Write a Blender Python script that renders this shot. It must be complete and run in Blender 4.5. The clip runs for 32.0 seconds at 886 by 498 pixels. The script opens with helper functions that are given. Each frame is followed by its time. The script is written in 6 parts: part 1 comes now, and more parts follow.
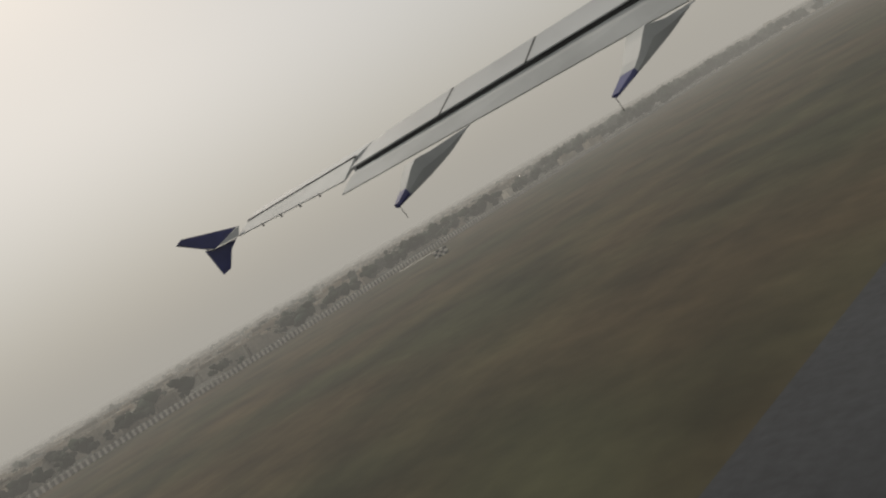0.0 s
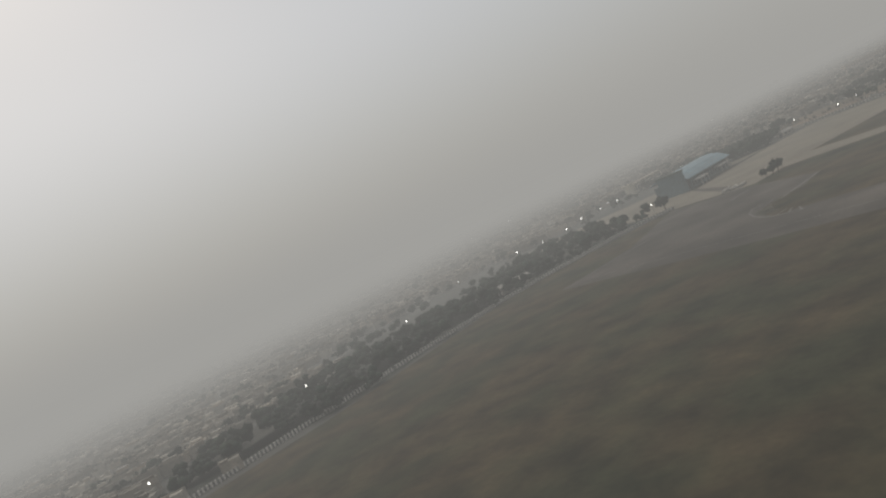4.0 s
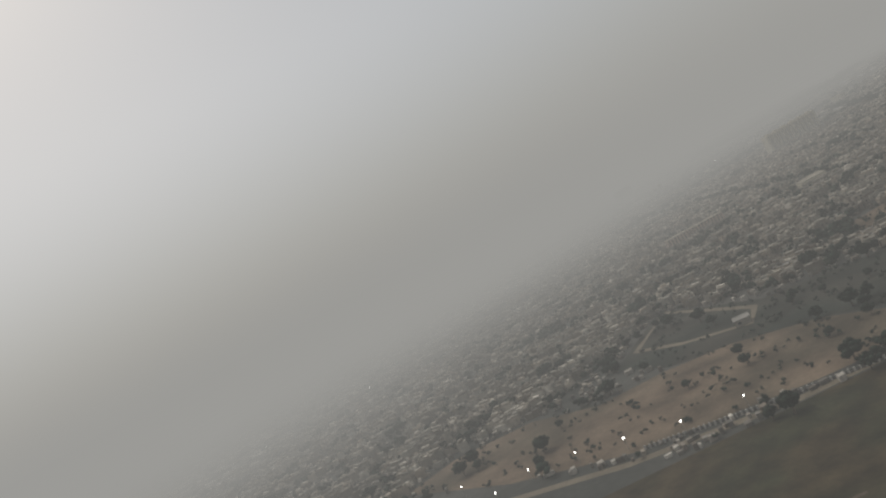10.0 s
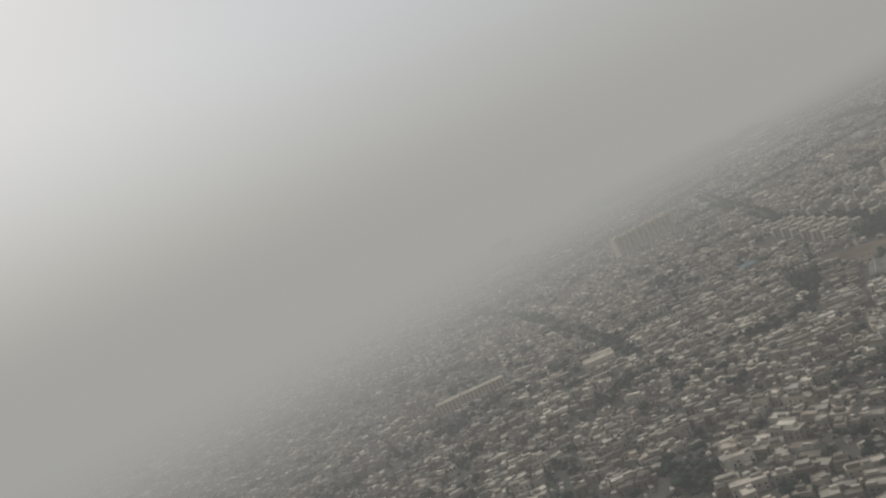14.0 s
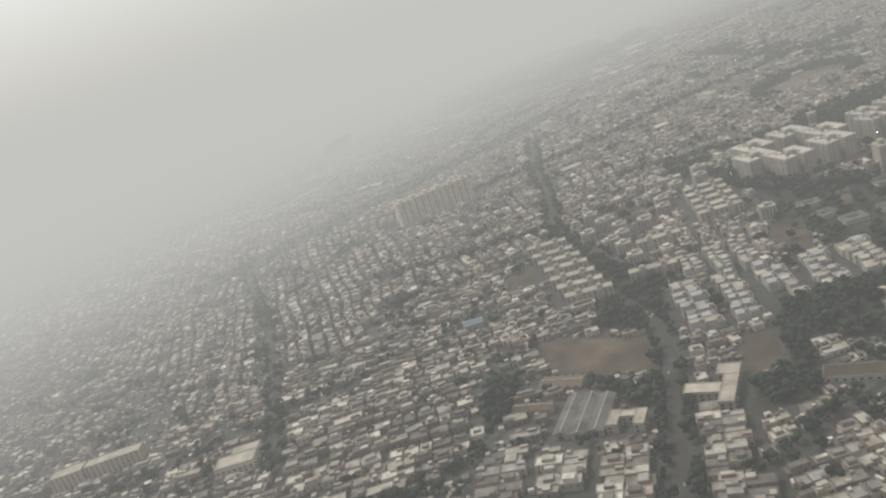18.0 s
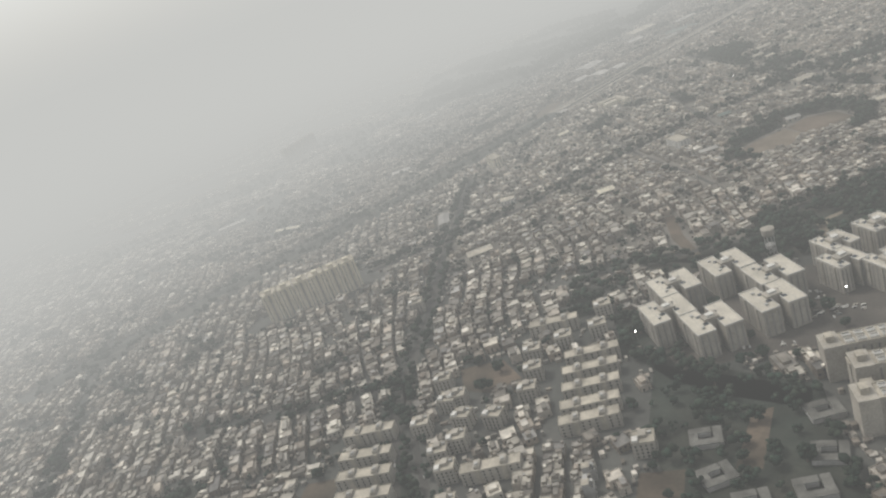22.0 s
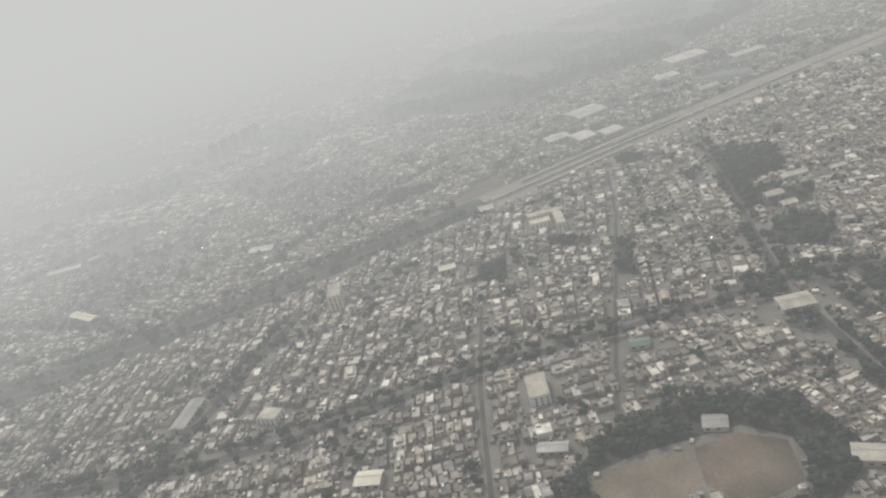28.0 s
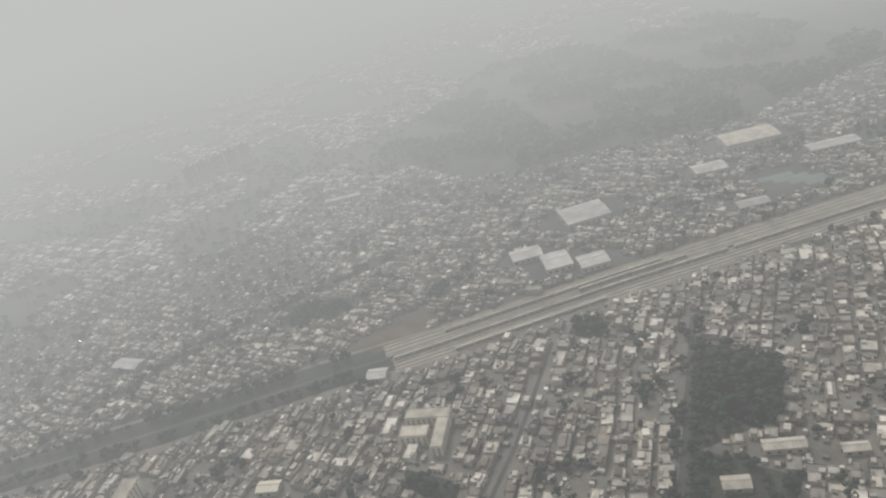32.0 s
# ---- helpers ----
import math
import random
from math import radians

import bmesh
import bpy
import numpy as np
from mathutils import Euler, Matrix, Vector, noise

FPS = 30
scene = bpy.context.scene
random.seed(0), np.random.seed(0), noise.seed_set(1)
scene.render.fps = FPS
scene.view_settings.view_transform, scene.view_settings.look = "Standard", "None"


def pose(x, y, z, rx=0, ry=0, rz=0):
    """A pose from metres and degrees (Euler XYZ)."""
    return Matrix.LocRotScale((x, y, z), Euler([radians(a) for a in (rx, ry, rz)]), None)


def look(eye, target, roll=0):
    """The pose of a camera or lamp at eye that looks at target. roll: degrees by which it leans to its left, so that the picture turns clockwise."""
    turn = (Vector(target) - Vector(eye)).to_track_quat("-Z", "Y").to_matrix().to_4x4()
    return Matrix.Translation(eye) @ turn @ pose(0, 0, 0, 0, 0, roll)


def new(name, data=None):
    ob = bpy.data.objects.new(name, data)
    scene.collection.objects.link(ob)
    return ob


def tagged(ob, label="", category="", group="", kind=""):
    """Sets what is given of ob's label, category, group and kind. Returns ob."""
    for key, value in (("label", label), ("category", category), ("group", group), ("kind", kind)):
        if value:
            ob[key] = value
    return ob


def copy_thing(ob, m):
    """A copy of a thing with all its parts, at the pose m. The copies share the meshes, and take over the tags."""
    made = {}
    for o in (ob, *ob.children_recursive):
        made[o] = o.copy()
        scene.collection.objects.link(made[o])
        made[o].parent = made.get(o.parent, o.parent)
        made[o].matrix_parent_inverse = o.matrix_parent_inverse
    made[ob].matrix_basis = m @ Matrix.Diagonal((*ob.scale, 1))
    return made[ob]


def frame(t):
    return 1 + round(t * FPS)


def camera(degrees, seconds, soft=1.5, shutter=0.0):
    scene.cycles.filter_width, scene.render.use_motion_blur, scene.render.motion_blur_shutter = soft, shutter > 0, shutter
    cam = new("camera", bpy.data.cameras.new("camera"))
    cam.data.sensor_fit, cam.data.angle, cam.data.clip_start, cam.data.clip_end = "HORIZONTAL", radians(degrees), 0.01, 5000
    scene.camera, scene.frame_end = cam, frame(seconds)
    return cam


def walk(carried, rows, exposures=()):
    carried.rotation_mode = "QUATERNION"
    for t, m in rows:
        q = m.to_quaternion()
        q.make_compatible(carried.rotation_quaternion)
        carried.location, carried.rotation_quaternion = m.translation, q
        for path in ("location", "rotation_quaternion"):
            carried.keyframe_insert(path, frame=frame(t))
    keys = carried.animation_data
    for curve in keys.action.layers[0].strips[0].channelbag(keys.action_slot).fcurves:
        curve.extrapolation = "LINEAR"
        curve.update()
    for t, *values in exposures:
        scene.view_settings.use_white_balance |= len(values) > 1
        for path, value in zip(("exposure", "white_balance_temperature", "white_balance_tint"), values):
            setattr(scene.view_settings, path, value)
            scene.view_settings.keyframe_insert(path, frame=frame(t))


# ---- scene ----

# ---- camera and walk: an airliner's climb from the runway over the city ----
cam = camera(58.6, 32.0, soft=2.3)
# seconds, x, y, z, yaw to the left of +y, pitch, roll
PATH = [
    (0, -0.01, 0.39, 6.54, 52.99, -2.88, -29.78),
    (0.5, 0.34, 12.09, 8.46, 52.43, -3.00, -28.86),
    (1, 0.82, 23.99, 10.43, 51.81, -2.93, -28.13),
    (1.5, 1.45, 36.10, 12.46, 51.48, -2.89, -27.60),
    (2, 2.22, 48.41, 14.55, 51.03, -2.57, -27.23),
    (2.5, 3.15, 60.92, 16.70, 50.55, -2.26, -26.86),
    (3, 4.24, 73.64, 18.92, 50.06, -2.09, -26.17),
    (3.5, 5.50, 86.57, 21.21, 49.69, -2.13, -25.11),
    (4, 6.94, 99.71, 23.57, 49.35, -1.94, -25.08),
    (4.5, 8.57, 113.05, 26.01, 49.09, -1.79, -25.17),
    (5, 10.37, 126.60, 28.52, 48.87, -1.63, -25.50),
    (5.5, 12.33, 140.33, 31.09, 48.70, -1.44, -26.14),
    (6, 14.45, 154.25, 33.72, 48.59, -1.33, -26.56),
    (6.5, 16.69, 168.34, 36.38, 48.48, -1.17, -27.41),
    (7, 19.07, 182.59, 39.08, 48.07, -0.98, -28.32),
    (7.5, 21.55, 197.00, 41.80, 47.93, -0.92, -28.74),
    (8, 24.14, 211.55, 44.53, 47.76, -0.91, -29.04),
    (8.5, 26.81, 226.24, 47.27, 47.55, -0.97, -29.03),
    (9, 29.55, 241.07, 50.03, 47.31, -0.89, -29.01),
    (9.5, 32.37, 256.04, 52.80, 47.07, -0.59, -28.86),
    (10, 35.25, 271.14, 55.60, 46.91, -0.20, -28.92),
    (10.5, 38.18, 286.37, 58.43, 46.50, 0.41, -29.07),
    (11, 41.16, 301.75, 61.29, 46.17, 0.75, -29.03),
    (11.5, 44.17, 317.26, 64.21, 46.04, 0.77, -29.04),
    (12, 47.21, 332.90, 67.18, 45.97, 0.79, -28.84),
    (12.5, 50.27, 348.68, 70.20, 45.77, 0.64, -28.35),
    (13, 53.32, 364.59, 73.27, 45.12, -0.00, -27.51),
    (13.5, 56.36, 380.63, 76.35, 44.33, -1.38, -26.36),
    (14, 59.35, 396.78, 79.43, 43.75, -3.25, -24.48),
    (14.5, 62.28, 413.05, 82.49, 43.36, -4.92, -23.72),
    (15, 65.13, 429.42, 85.51, 42.99, -6.34, -22.53),
    (15.5, 67.87, 445.89, 88.47, 42.71, -7.77, -21.70),
    (16, 70.49, 462.45, 91.35, 42.52, -9.29, -21.00),
    (16.5, 72.96, 479.11, 94.12, 42.41, -10.77, -20.38),
    (17, 75.27, 495.86, 96.80, 42.32, -13.32, -19.70),
    (17.5, 77.39, 512.70, 99.37, 42.36, -15.34, -19.19),
    (18, 79.31, 529.64, 101.83, 42.66, -16.52, -19.11),
    (18.5, 81.01, 546.68, 104.19, 42.99, -17.23, -19.35),
    (19, 82.46, 563.83, 106.45, 43.20, -17.83, -19.42),
    (19.5, 83.64, 581.08, 108.59, 43.85, -18.20, -19.54),
    (20, 84.55, 598.45, 110.64, 44.97, -18.61, -19.72),
    (20.5, 85.15, 615.93, 112.57, 46.12, -18.98, -19.95),
    (21, 85.44, 633.51, 114.41, 47.22, -19.28, -20.24),
    (21.5, 85.41, 651.19, 116.16, 48.32, -19.54, -20.53),
    (22, 85.05, 668.96, 117.83, 49.19, -19.70, -20.60),
    (22.5, 84.35, 686.81, 119.43, 49.75, -19.82, -20.44),
    (23, 83.30, 704.72, 120.96, 50.47, -20.34, -20.44),
    (23.5, 81.89, 722.70, 122.45, 51.52, -21.07, -19.73),
    (24, 80.12, 740.72, 123.88, 52.59, -21.59, -19.16),
    (24.5, 77.97, 758.78, 125.28, 53.63, -21.95, -18.71),
    (25, 75.44, 776.88, 126.66, 54.55, -22.19, -18.30),
    (25.5, 72.51, 795.02, 128.03, 55.38, -22.62, -17.48),
    (26, 69.17, 813.18, 129.42, 56.39, -22.98, -17.17),
    (26.5, 65.42, 831.36, 130.83, 57.41, -23.40, -16.78),
    (27, 61.24, 849.56, 132.29, 58.50, -23.84, -16.41),
    (27.5, 56.62, 867.77, 133.80, 59.66, -24.31, -16.05),
    (28, 51.56, 886.00, 135.40, 60.81, -24.66, -15.52),
    (28.5, 46.04, 904.22, 137.08, 62.09, -25.16, -14.99),
    (29, 40.12, 922.45, 138.84, 63.74, -26.08, -14.58),
    (29.5, 33.82, 940.68, 140.68, 65.66, -27.01, -14.34),
    (30, 27.19, 958.91, 142.59, 67.34, -27.39, -14.35),
    (30.5, 20.27, 977.13, 144.56, 68.77, -27.43, -14.17),
    (31, 13.10, 995.34, 146.57, 70.34, -27.46, -14.08),
    (31.5, 5.74, 1013.54, 148.63, 71.98, -27.37, -14.27),
    (32, -1.79, 1031.72, 150.72, 73.63, -27.16, -14.47),
]


def aim(x, y, z, yaw, pitch, roll):
    a, b = radians(yaw), radians(pitch)
    way = Vector((-math.sin(a) * math.cos(b), math.cos(a) * math.cos(b), math.sin(b)))
    return look((x, y, z), Vector((x, y, z)) + way * 10, roll)


walk(cam, [(t, aim(*row)) for t, *row in PATH], [(0, -0.62, 7100, 10), (2, -0.68, 6620, 10), (7, -0.77, 6570, 10), (12, -0.87, 6560, 9.5), (14, -0.68, 6560, 9.5), (17, -0.17, 6560, 9), (20, -0.04, 6420, 9), (25, 0.02, 6420, 9), (29, 0.06, 6340, 9), (32, -0.11, 6340, 9)])

# ---- light: a pale sun behind thick winter haze ----
world = bpy.data.worlds.new("hazy_sky")
scene.world = world
world.use_nodes = True
wn, wl = world.node_tree.nodes, world.node_tree.links
wn.clear()
w_out = wn.new("ShaderNodeOutputWorld")
w_bg = wn.new("ShaderNodeBackground")
w_sky = wn.new("ShaderNodeTexSky")
w_sky.sky_type, w_sky.sun_disc = "NISHITA", False
w_sky.sun_elevation, w_sky.sun_rotation = radians(45), radians(-75)
w_sky.air_density, w_sky.dust_density, w_sky.ozone_density = 1.0, 3.0, 1.0
# overhead the pale sky, towards the horizon the haze that hides it
w_co = wn.new("ShaderNodeTexCoord")
w_dir = wn.new("ShaderNodeSeparateXYZ")
wl.new(w_co.outputs["Generated"], w_dir.inputs[0])
w_up = wn.new("ShaderNodeMapRange")
w_up.interpolation_type = "SMOOTHSTEP"
w_up.inputs[1].default_value, w_up.inputs[2].default_value = -0.02, 0.31
wl.new(w_dir.outputs[2], w_up.inputs[0])
w_pale = wn.new("ShaderNodeMix")
w_pale.data_type = "RGBA"
w_pale.inputs[0].default_value = 0.034
w_pale.inputs[6].default_value = (*(0.73, 0.73, 0.715), 1)
wl.new(w_sky.outputs[0], w_pale.inputs[7])
w_mix = wn.new("ShaderNodeMix")
w_mix.data_type = "RGBA"
wl.new(w_up.outputs[0], w_mix.inputs[0])
w_mix.inputs[6].default_value = (*(0.586, 0.583, 0.560), 1)
# the veil is brighter on the sun's side
w_side = wn.new("ShaderNodeMapRange")
for w_k, w_v in enumerate((-1.0, 0.1, 1.07, 0.9)):
    w_side.inputs[w_k + 1].default_value = w_v
wl.new(w_dir.outputs[0], w_side.inputs[0])
w_glow = wn.new("ShaderNodeVectorMath")
w_glow.operation = "SCALE"
wl.new(w_pale.outputs[2], w_glow.inputs[0])
wl.new(w_side.outputs[0], w_glow.inputs[3])
wl.new(w_glow.outputs[0], w_mix.inputs[7])
wl.new(w_mix.outputs[2], w_bg.inputs["Color"])
w_bg.inputs["Strength"].default_value = 1.0
wl.new(w_bg.outputs[0], w_out.inputs["Surface"])
# the haze thins out with height
w_pos = wn.new("ShaderNodeNewGeometry")
w_xyz = wn.new("ShaderNodeSeparateXYZ")
wl.new(w_pos.outputs["Position"], w_xyz.inputs[0])


def w_math(op, a, b):
    n = wn.new("ShaderNodeMath")
    n.operation = op
    for k, v in enumerate((a, b)):
        if isinstance(v, (int, float)):
            n.inputs[k].default_value = v
        else:
            wl.new(v, n.inputs[k])
    return n.outputs[0]


w_h = w_math("MAXIMUM", w_xyz.outputs[2], 0.0)
w_thin = w_math("POWER", 2.718, w_math("DIVIDE", w_math("MULTIPLY", w_h, -1.0), 265.0 * 0.297))
w_abs = wn.new("ShaderNodeVolumeAbsorption")
w_abs.inputs["Color"].default_value = (0, 0, 0, 1)
# and lies thicker over the city, away from the airfield
w_bank = wn.new("ShaderNodeMapRange")
w_bank.interpolation_type = "SMOOTHSTEP"
for w_k, w_v in enumerate((-1400 * 0.297, -180 * 0.297, 4.8, 0.72)):
    w_bank.inputs[w_k + 1].default_value = w_v
wl.new(w_xyz.outputs[0], w_bank.inputs[0])
w_field = wn.new("ShaderNodeMapRange")
w_field.interpolation_type = "SMOOTHSTEP"
for w_k, w_v in enumerate((650 * 0.297, 1350 * 0.297, 1.32, 1.0)):
    w_field.inputs[w_k + 1].default_value = w_v
wl.new(w_xyz.outputs[1], w_field.inputs[0])
# northwards the bank spreads out over the houses
w_north = wn.new("ShaderNodeMapRange")
w_north.interpolation_type = "SMOOTHSTEP"
for w_k, w_v in enumerate((2450 * 0.297, 3350 * 0.297, 0.0, 1.0)):
    w_north.inputs[w_k + 1].default_value = w_v
wl.new(w_xyz.outputs[1], w_north.inputs[0])
w_share = w_math("MULTIPLY", w_bank.outputs[0], w_math("SUBTRACT", 1.0, w_math("MULTIPLY", w_north.outputs[0], 0.25)))
w_all = w_math("MULTIPLY", w_math("ADD", w_share, w_math("MULTIPLY", w_north.outputs[0], 0.42)), w_field.outputs[0])
w_dens = w_math("MULTIPLY", w_math("MULTIPLY", w_thin, 0.0023), w_all)
wl.new(w_dens, w_abs.inputs["Density"])
# the haze is made to glow, in place of daylight scattered in it
w_air = wn.new("ShaderNodeEmission")
w_air.inputs["Color"].default_value = (*(0.586, 0.583, 0.560), 1)
wl.new(w_dens, w_air.inputs["Strength"])
w_add = wn.new("ShaderNodeAddShader")
wl.new(w_abs.outputs[0], w_add.inputs[0])
wl.new(w_air.outputs[0], w_add.inputs[1])
wl.new(w_add.outputs[0], w_out.inputs["Volume"])
world.cycles.volume_step_size = 30
scene.cycles.volume_max_steps = 10

sun = new("sun", bpy.data.lights.new("sun", "SUN"))
sun.data.energy, sun.data.angle, sun.data.color = 2.0, radians(12), (1.0, 0.96, 0.9)
sun.matrix_world = look((-600, 450, 900), (0, 500, 0))

# ---- materials ----
K = 0.297  # the plan is laid out in metres on the ground and built at this scale


def shade(name, base, vary=(0.75, 1.25), scale=0.05, fine=0.6, rough=0.85, island=0.0, obj=0.0, tint=None, metal=0.0, bump=0.3):
    """A rough outdoor surface: two scales of stains over the base colour, and a share of chance piece by piece."""
    m = bpy.data.materials.new(name)
    m.use_nodes = True
    nt = m.node_tree
    b = nt.nodes["Principled BSDF"]
    b.inputs["Roughness"].default_value, b.inputs["Metallic"].default_value = rough, metal
    if rough > 0.8:
        b.inputs["Specular IOR Level"].default_value = 0.12
    geo = nt.nodes.new("ShaderNodeNewGeometry")

    def nz(s, det):
        n = nt.nodes.new("ShaderNodeTexNoise")
        n.inputs["Scale"].default_value, n.inputs["Detail"].default_value = s, det
        nt.links.new(geo.outputs["Position"], n.inputs["Vector"])
        return n.outputs[0]

    def ramp(v, lo, hi, a=0.3, c=0.7):
        n = nt.nodes.new("ShaderNodeMapRange")
        for k, x in enumerate((a, c, lo, hi)):
            n.inputs[k + 1].default_value = x
        nt.links.new(v, n.inputs[0])
        return n.outputs[0]

    def mul(a, c):
        n = nt.nodes.new("ShaderNodeMath")
        n.operation = "MULTIPLY"
        nt.links.new(a, n.inputs[0])
        nt.links.new(c, n.inputs[1])
        return n.outputs[0]

    def power(a, e):
        n = nt.nodes.new("ShaderNodeMath")
        n.operation, n.inputs[1].default_value = "POWER", e
        nt.links.new(a, n.inputs[0])
        return n.outputs[0]

    v = mul(ramp(nz(scale / K, 5), *vary), ramp(nz(fine / K, 4), 0.85, 1.15))
    if island:
        v = mul(v, ramp(power(geo.outputs["Random Per Island"], 2.2), 1 - island, 1 + 1.7 * island, 0, 1))
    if obj:
        oi = nt.nodes.new("ShaderNodeObjectInfo")
        v = mul(v, ramp(oi.outputs["Random"], 1 - obj, 1 + obj, 0, 1))
    col = nt.nodes.new("ShaderNodeMix")
    col.data_type = "RGBA"
    col.inputs[6].default_value, col.inputs[7].default_value = (*base, 1), (*(tint or base), 1)
    if island:
        wob = nt.nodes.new("ShaderNodeMath")
        wob.operation = "FRACT"
        k = nt.nodes.new("ShaderNodeMath")
        k.operation, k.inputs[1].default_value = "MULTIPLY", 17.3
        nt.links.new(geo.outputs["Random Per Island"], k.inputs[0])
        nt.links.new(k.outputs[0], wob.inputs[0])
        nt.links.new(wob.outputs[0], col.inputs[0])
    else:
        nt.links.new(ramp(nz(scale * 0.37 / K, 3), 0, 1, 0.4, 0.62), col.inputs[0])
    vm = nt.nodes.new("ShaderNodeVectorMath")
    vm.operation = "SCALE"
    nt.links.new(col.outputs[2], vm.inputs[0])
    nt.links.new(v, vm.inputs[3])
    nt.links.new(vm.outputs[0], b.inputs["Base Color"])
    if bump:
        bp = nt.nodes.new("ShaderNodeBump")
        bp.inputs["Strength"].default_value, bp.inputs["Distance"].default_value = bump, 0.3 * K
        nt.links.new(nz(fine / K, 4), bp.inputs["Height"])
        nt.links.new(bp.outputs[0], b.inputs["Normal"])
    return m


M = dict(
    ground=shade("dusty_ground", (0.076, 0.075, 0.067), scale=0.012, fine=0.15, tint=(0.050, 0.053, 0.047)),
    grass=shade("dry_grass", (0.050, 0.038, 0.0205), (0.5, 1.5), 0.05, 0.3, tint=(0.032, 0.0325, 0.017)),
    straw=shade("straw_grass", (0.052, 0.039, 0.021), (0.5, 1.4), 0.05, 0.8, tint=(0.045, 0.038, 0.021)),
    asphalt=shade("old_asphalt", (0.056, 0.050, 0.043), (0.7, 1.35), 0.03, 0.5, tint=(0.085, 0.075, 0.064)),
    runway=shade("runway_asphalt", (0.034, 0.037, 0.042), (0.8, 1.2), 0.05, 1.0),
    concrete=shade("apron_concrete", (0.185, 0.163, 0.128), (0.82, 1.12), 0.03, 0.4, tint=(0.165, 0.147, 0.116)),
    soil=shade("bare_soil", (0.165, 0.122, 0.085), (0.5, 1.35), 0.025, 0.3, tint=(0.10, 0.08, 0.055)),
    clay=shade("trodden_clay", (0.118, 0.090, 0.066), (0.5, 1.35), 0.025, 0.3, tint=(0.07, 0.058, 0.042)),
    lane=shade("dusty_lane", (0.155, 0.142, 0.122), (0.7, 1.2), 0.03, 0.3, tint=(0.115, 0.106, 0.09)),
    sand=shade("sandy_field", (0.165, 0.135, 0.10), (0.7, 1.2), 0.03, 0.3, tint=(0.125, 0.10, 0.075)),
    road=shade("city_road", (0.05, 0.049, 0.046), (0.8, 1.2), 0.04, 0.5, tint=(0.066, 0.062, 0.055)),
    dust=shade("dirt_road", (0.17, 0.145, 0.108), (0.8, 1.2), 0.05, 0.5),
    paint=shade("road_paint", (0.62, 0.62, 0.58), (0.7, 1.1), 0.2, 1.5),
    wall=shade("house_wall", (0.35, 0.315, 0.265), (0.75, 1.15), 0.15, 1.2, island=0.4, tint=(0.22, 0.18, 0.14)),
    roof=shade("house_roof", (0.345, 0.322, 0.283), (0.6, 1.2), 0.12, 0.9, island=0.5, tint=(0.215, 0.183, 0.148)),
    lime=shade("limewashed_roof", (0.46, 0.43, 0.372), (0.6, 1.12), 0.12, 0.9, island=0.3, tint=(0.38, 0.345, 0.287)),
    rust=shade("weathered_roof", (0.20, 0.175, 0.145), (0.6, 1.2), 0.12, 0.9, island=0.4, tint=(0.24, 0.23, 0.215)),
    cream=shade("cream_render", (0.52, 0.475, 0.375), (0.88, 1.08), 0.08, 0.7),
    pale=shade("pale_render", (0.315, 0.288, 0.245), (0.85, 1.1), 0.08, 0.7, obj=0.12),
    white=shade("whitewash", (0.52, 0.50, 0.46), (0.85, 1.08), 0.1, 0.8),
    slab=shade("roof_slab", (0.38, 0.343, 0.28), (0.65, 1.15), 0.08, 0.6, obj=0.15),
    grey=shade("grey_cement", (0.33, 0.32, 0.30), (0.8, 1.15), 0.1, 0.7),
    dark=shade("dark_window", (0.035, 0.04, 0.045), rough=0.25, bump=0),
    blue=shade("blue_sheet", (0.17, 0.26, 0.30), (0.8, 1.12), 0.05, 0.4, rough=0.45),
    teal=shade("teal_cladding", (0.095, 0.15, 0.165), (0.8, 1.15), 0.06, 0.5, rough=0.5),
    ash=shade("ash_sheet", (0.125, 0.121, 0.108), (0.55, 1.25), 0.08, 0.7, rough=0.9),
    tin=shade("shed_sheet", (0.28, 0.262, 0.235), (0.65, 1.2), 0.06, 0.5, rough=0.6, obj=0.3),
    leaf=shade("tree_leaves", (0.016, 0.029, 0.021), (0.7, 1.3), 0.06, 0.5, island=0.35, tint=(0.026, 0.034, 0.023)),
    bark=shade("tree_bark", (0.12, 0.09, 0.07)),
    ballast=shade("track_ballast", (0.235, 0.208, 0.17), (0.75, 1.2), 0.05, 0.5),
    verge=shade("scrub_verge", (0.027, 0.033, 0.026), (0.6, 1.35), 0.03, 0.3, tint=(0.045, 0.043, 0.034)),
    rose=shade("rose_render", (0.40, 0.325, 0.265), (0.85, 1.1), 0.08, 0.7),
    court=shade("green_court", (0.12, 0.145, 0.13), (0.9, 1.1), 0.05, 0.4),
    # grey with the window bays' shade put in, as no recess is cut; also wall panels
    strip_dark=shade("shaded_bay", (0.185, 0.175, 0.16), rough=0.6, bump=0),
    faded=shade("faded_paint", (0.17, 0.165, 0.15), (0.45, 1.3), 0.25, 1.2),
    ring_paint=shade("chalky_paint", (0.30, 0.29, 0.26), (0.5, 1.2), 0.3, 1.5),
    red=shade("red_paint", (0.45, 0.09, 0.06)),
)


# ---- helpers for building ----
def mesh_of(name, verts, faces, mats, idx=None, smooth=False):
    me = bpy.data.meshes.new(name)
    me.from_pydata([(v[0] * K, v[1] * K, v[2] * K) for v in verts], [], [tuple(f) for f in faces])
    for m in mats:
        me.materials.append(m)
    if idx is not None:
        me.polygons.foreach_set("material_index", idx)
    if smooth:
        me.polygons.foreach_set("use_smooth", [True] * len(me.polygons))
    me.update()
    return me


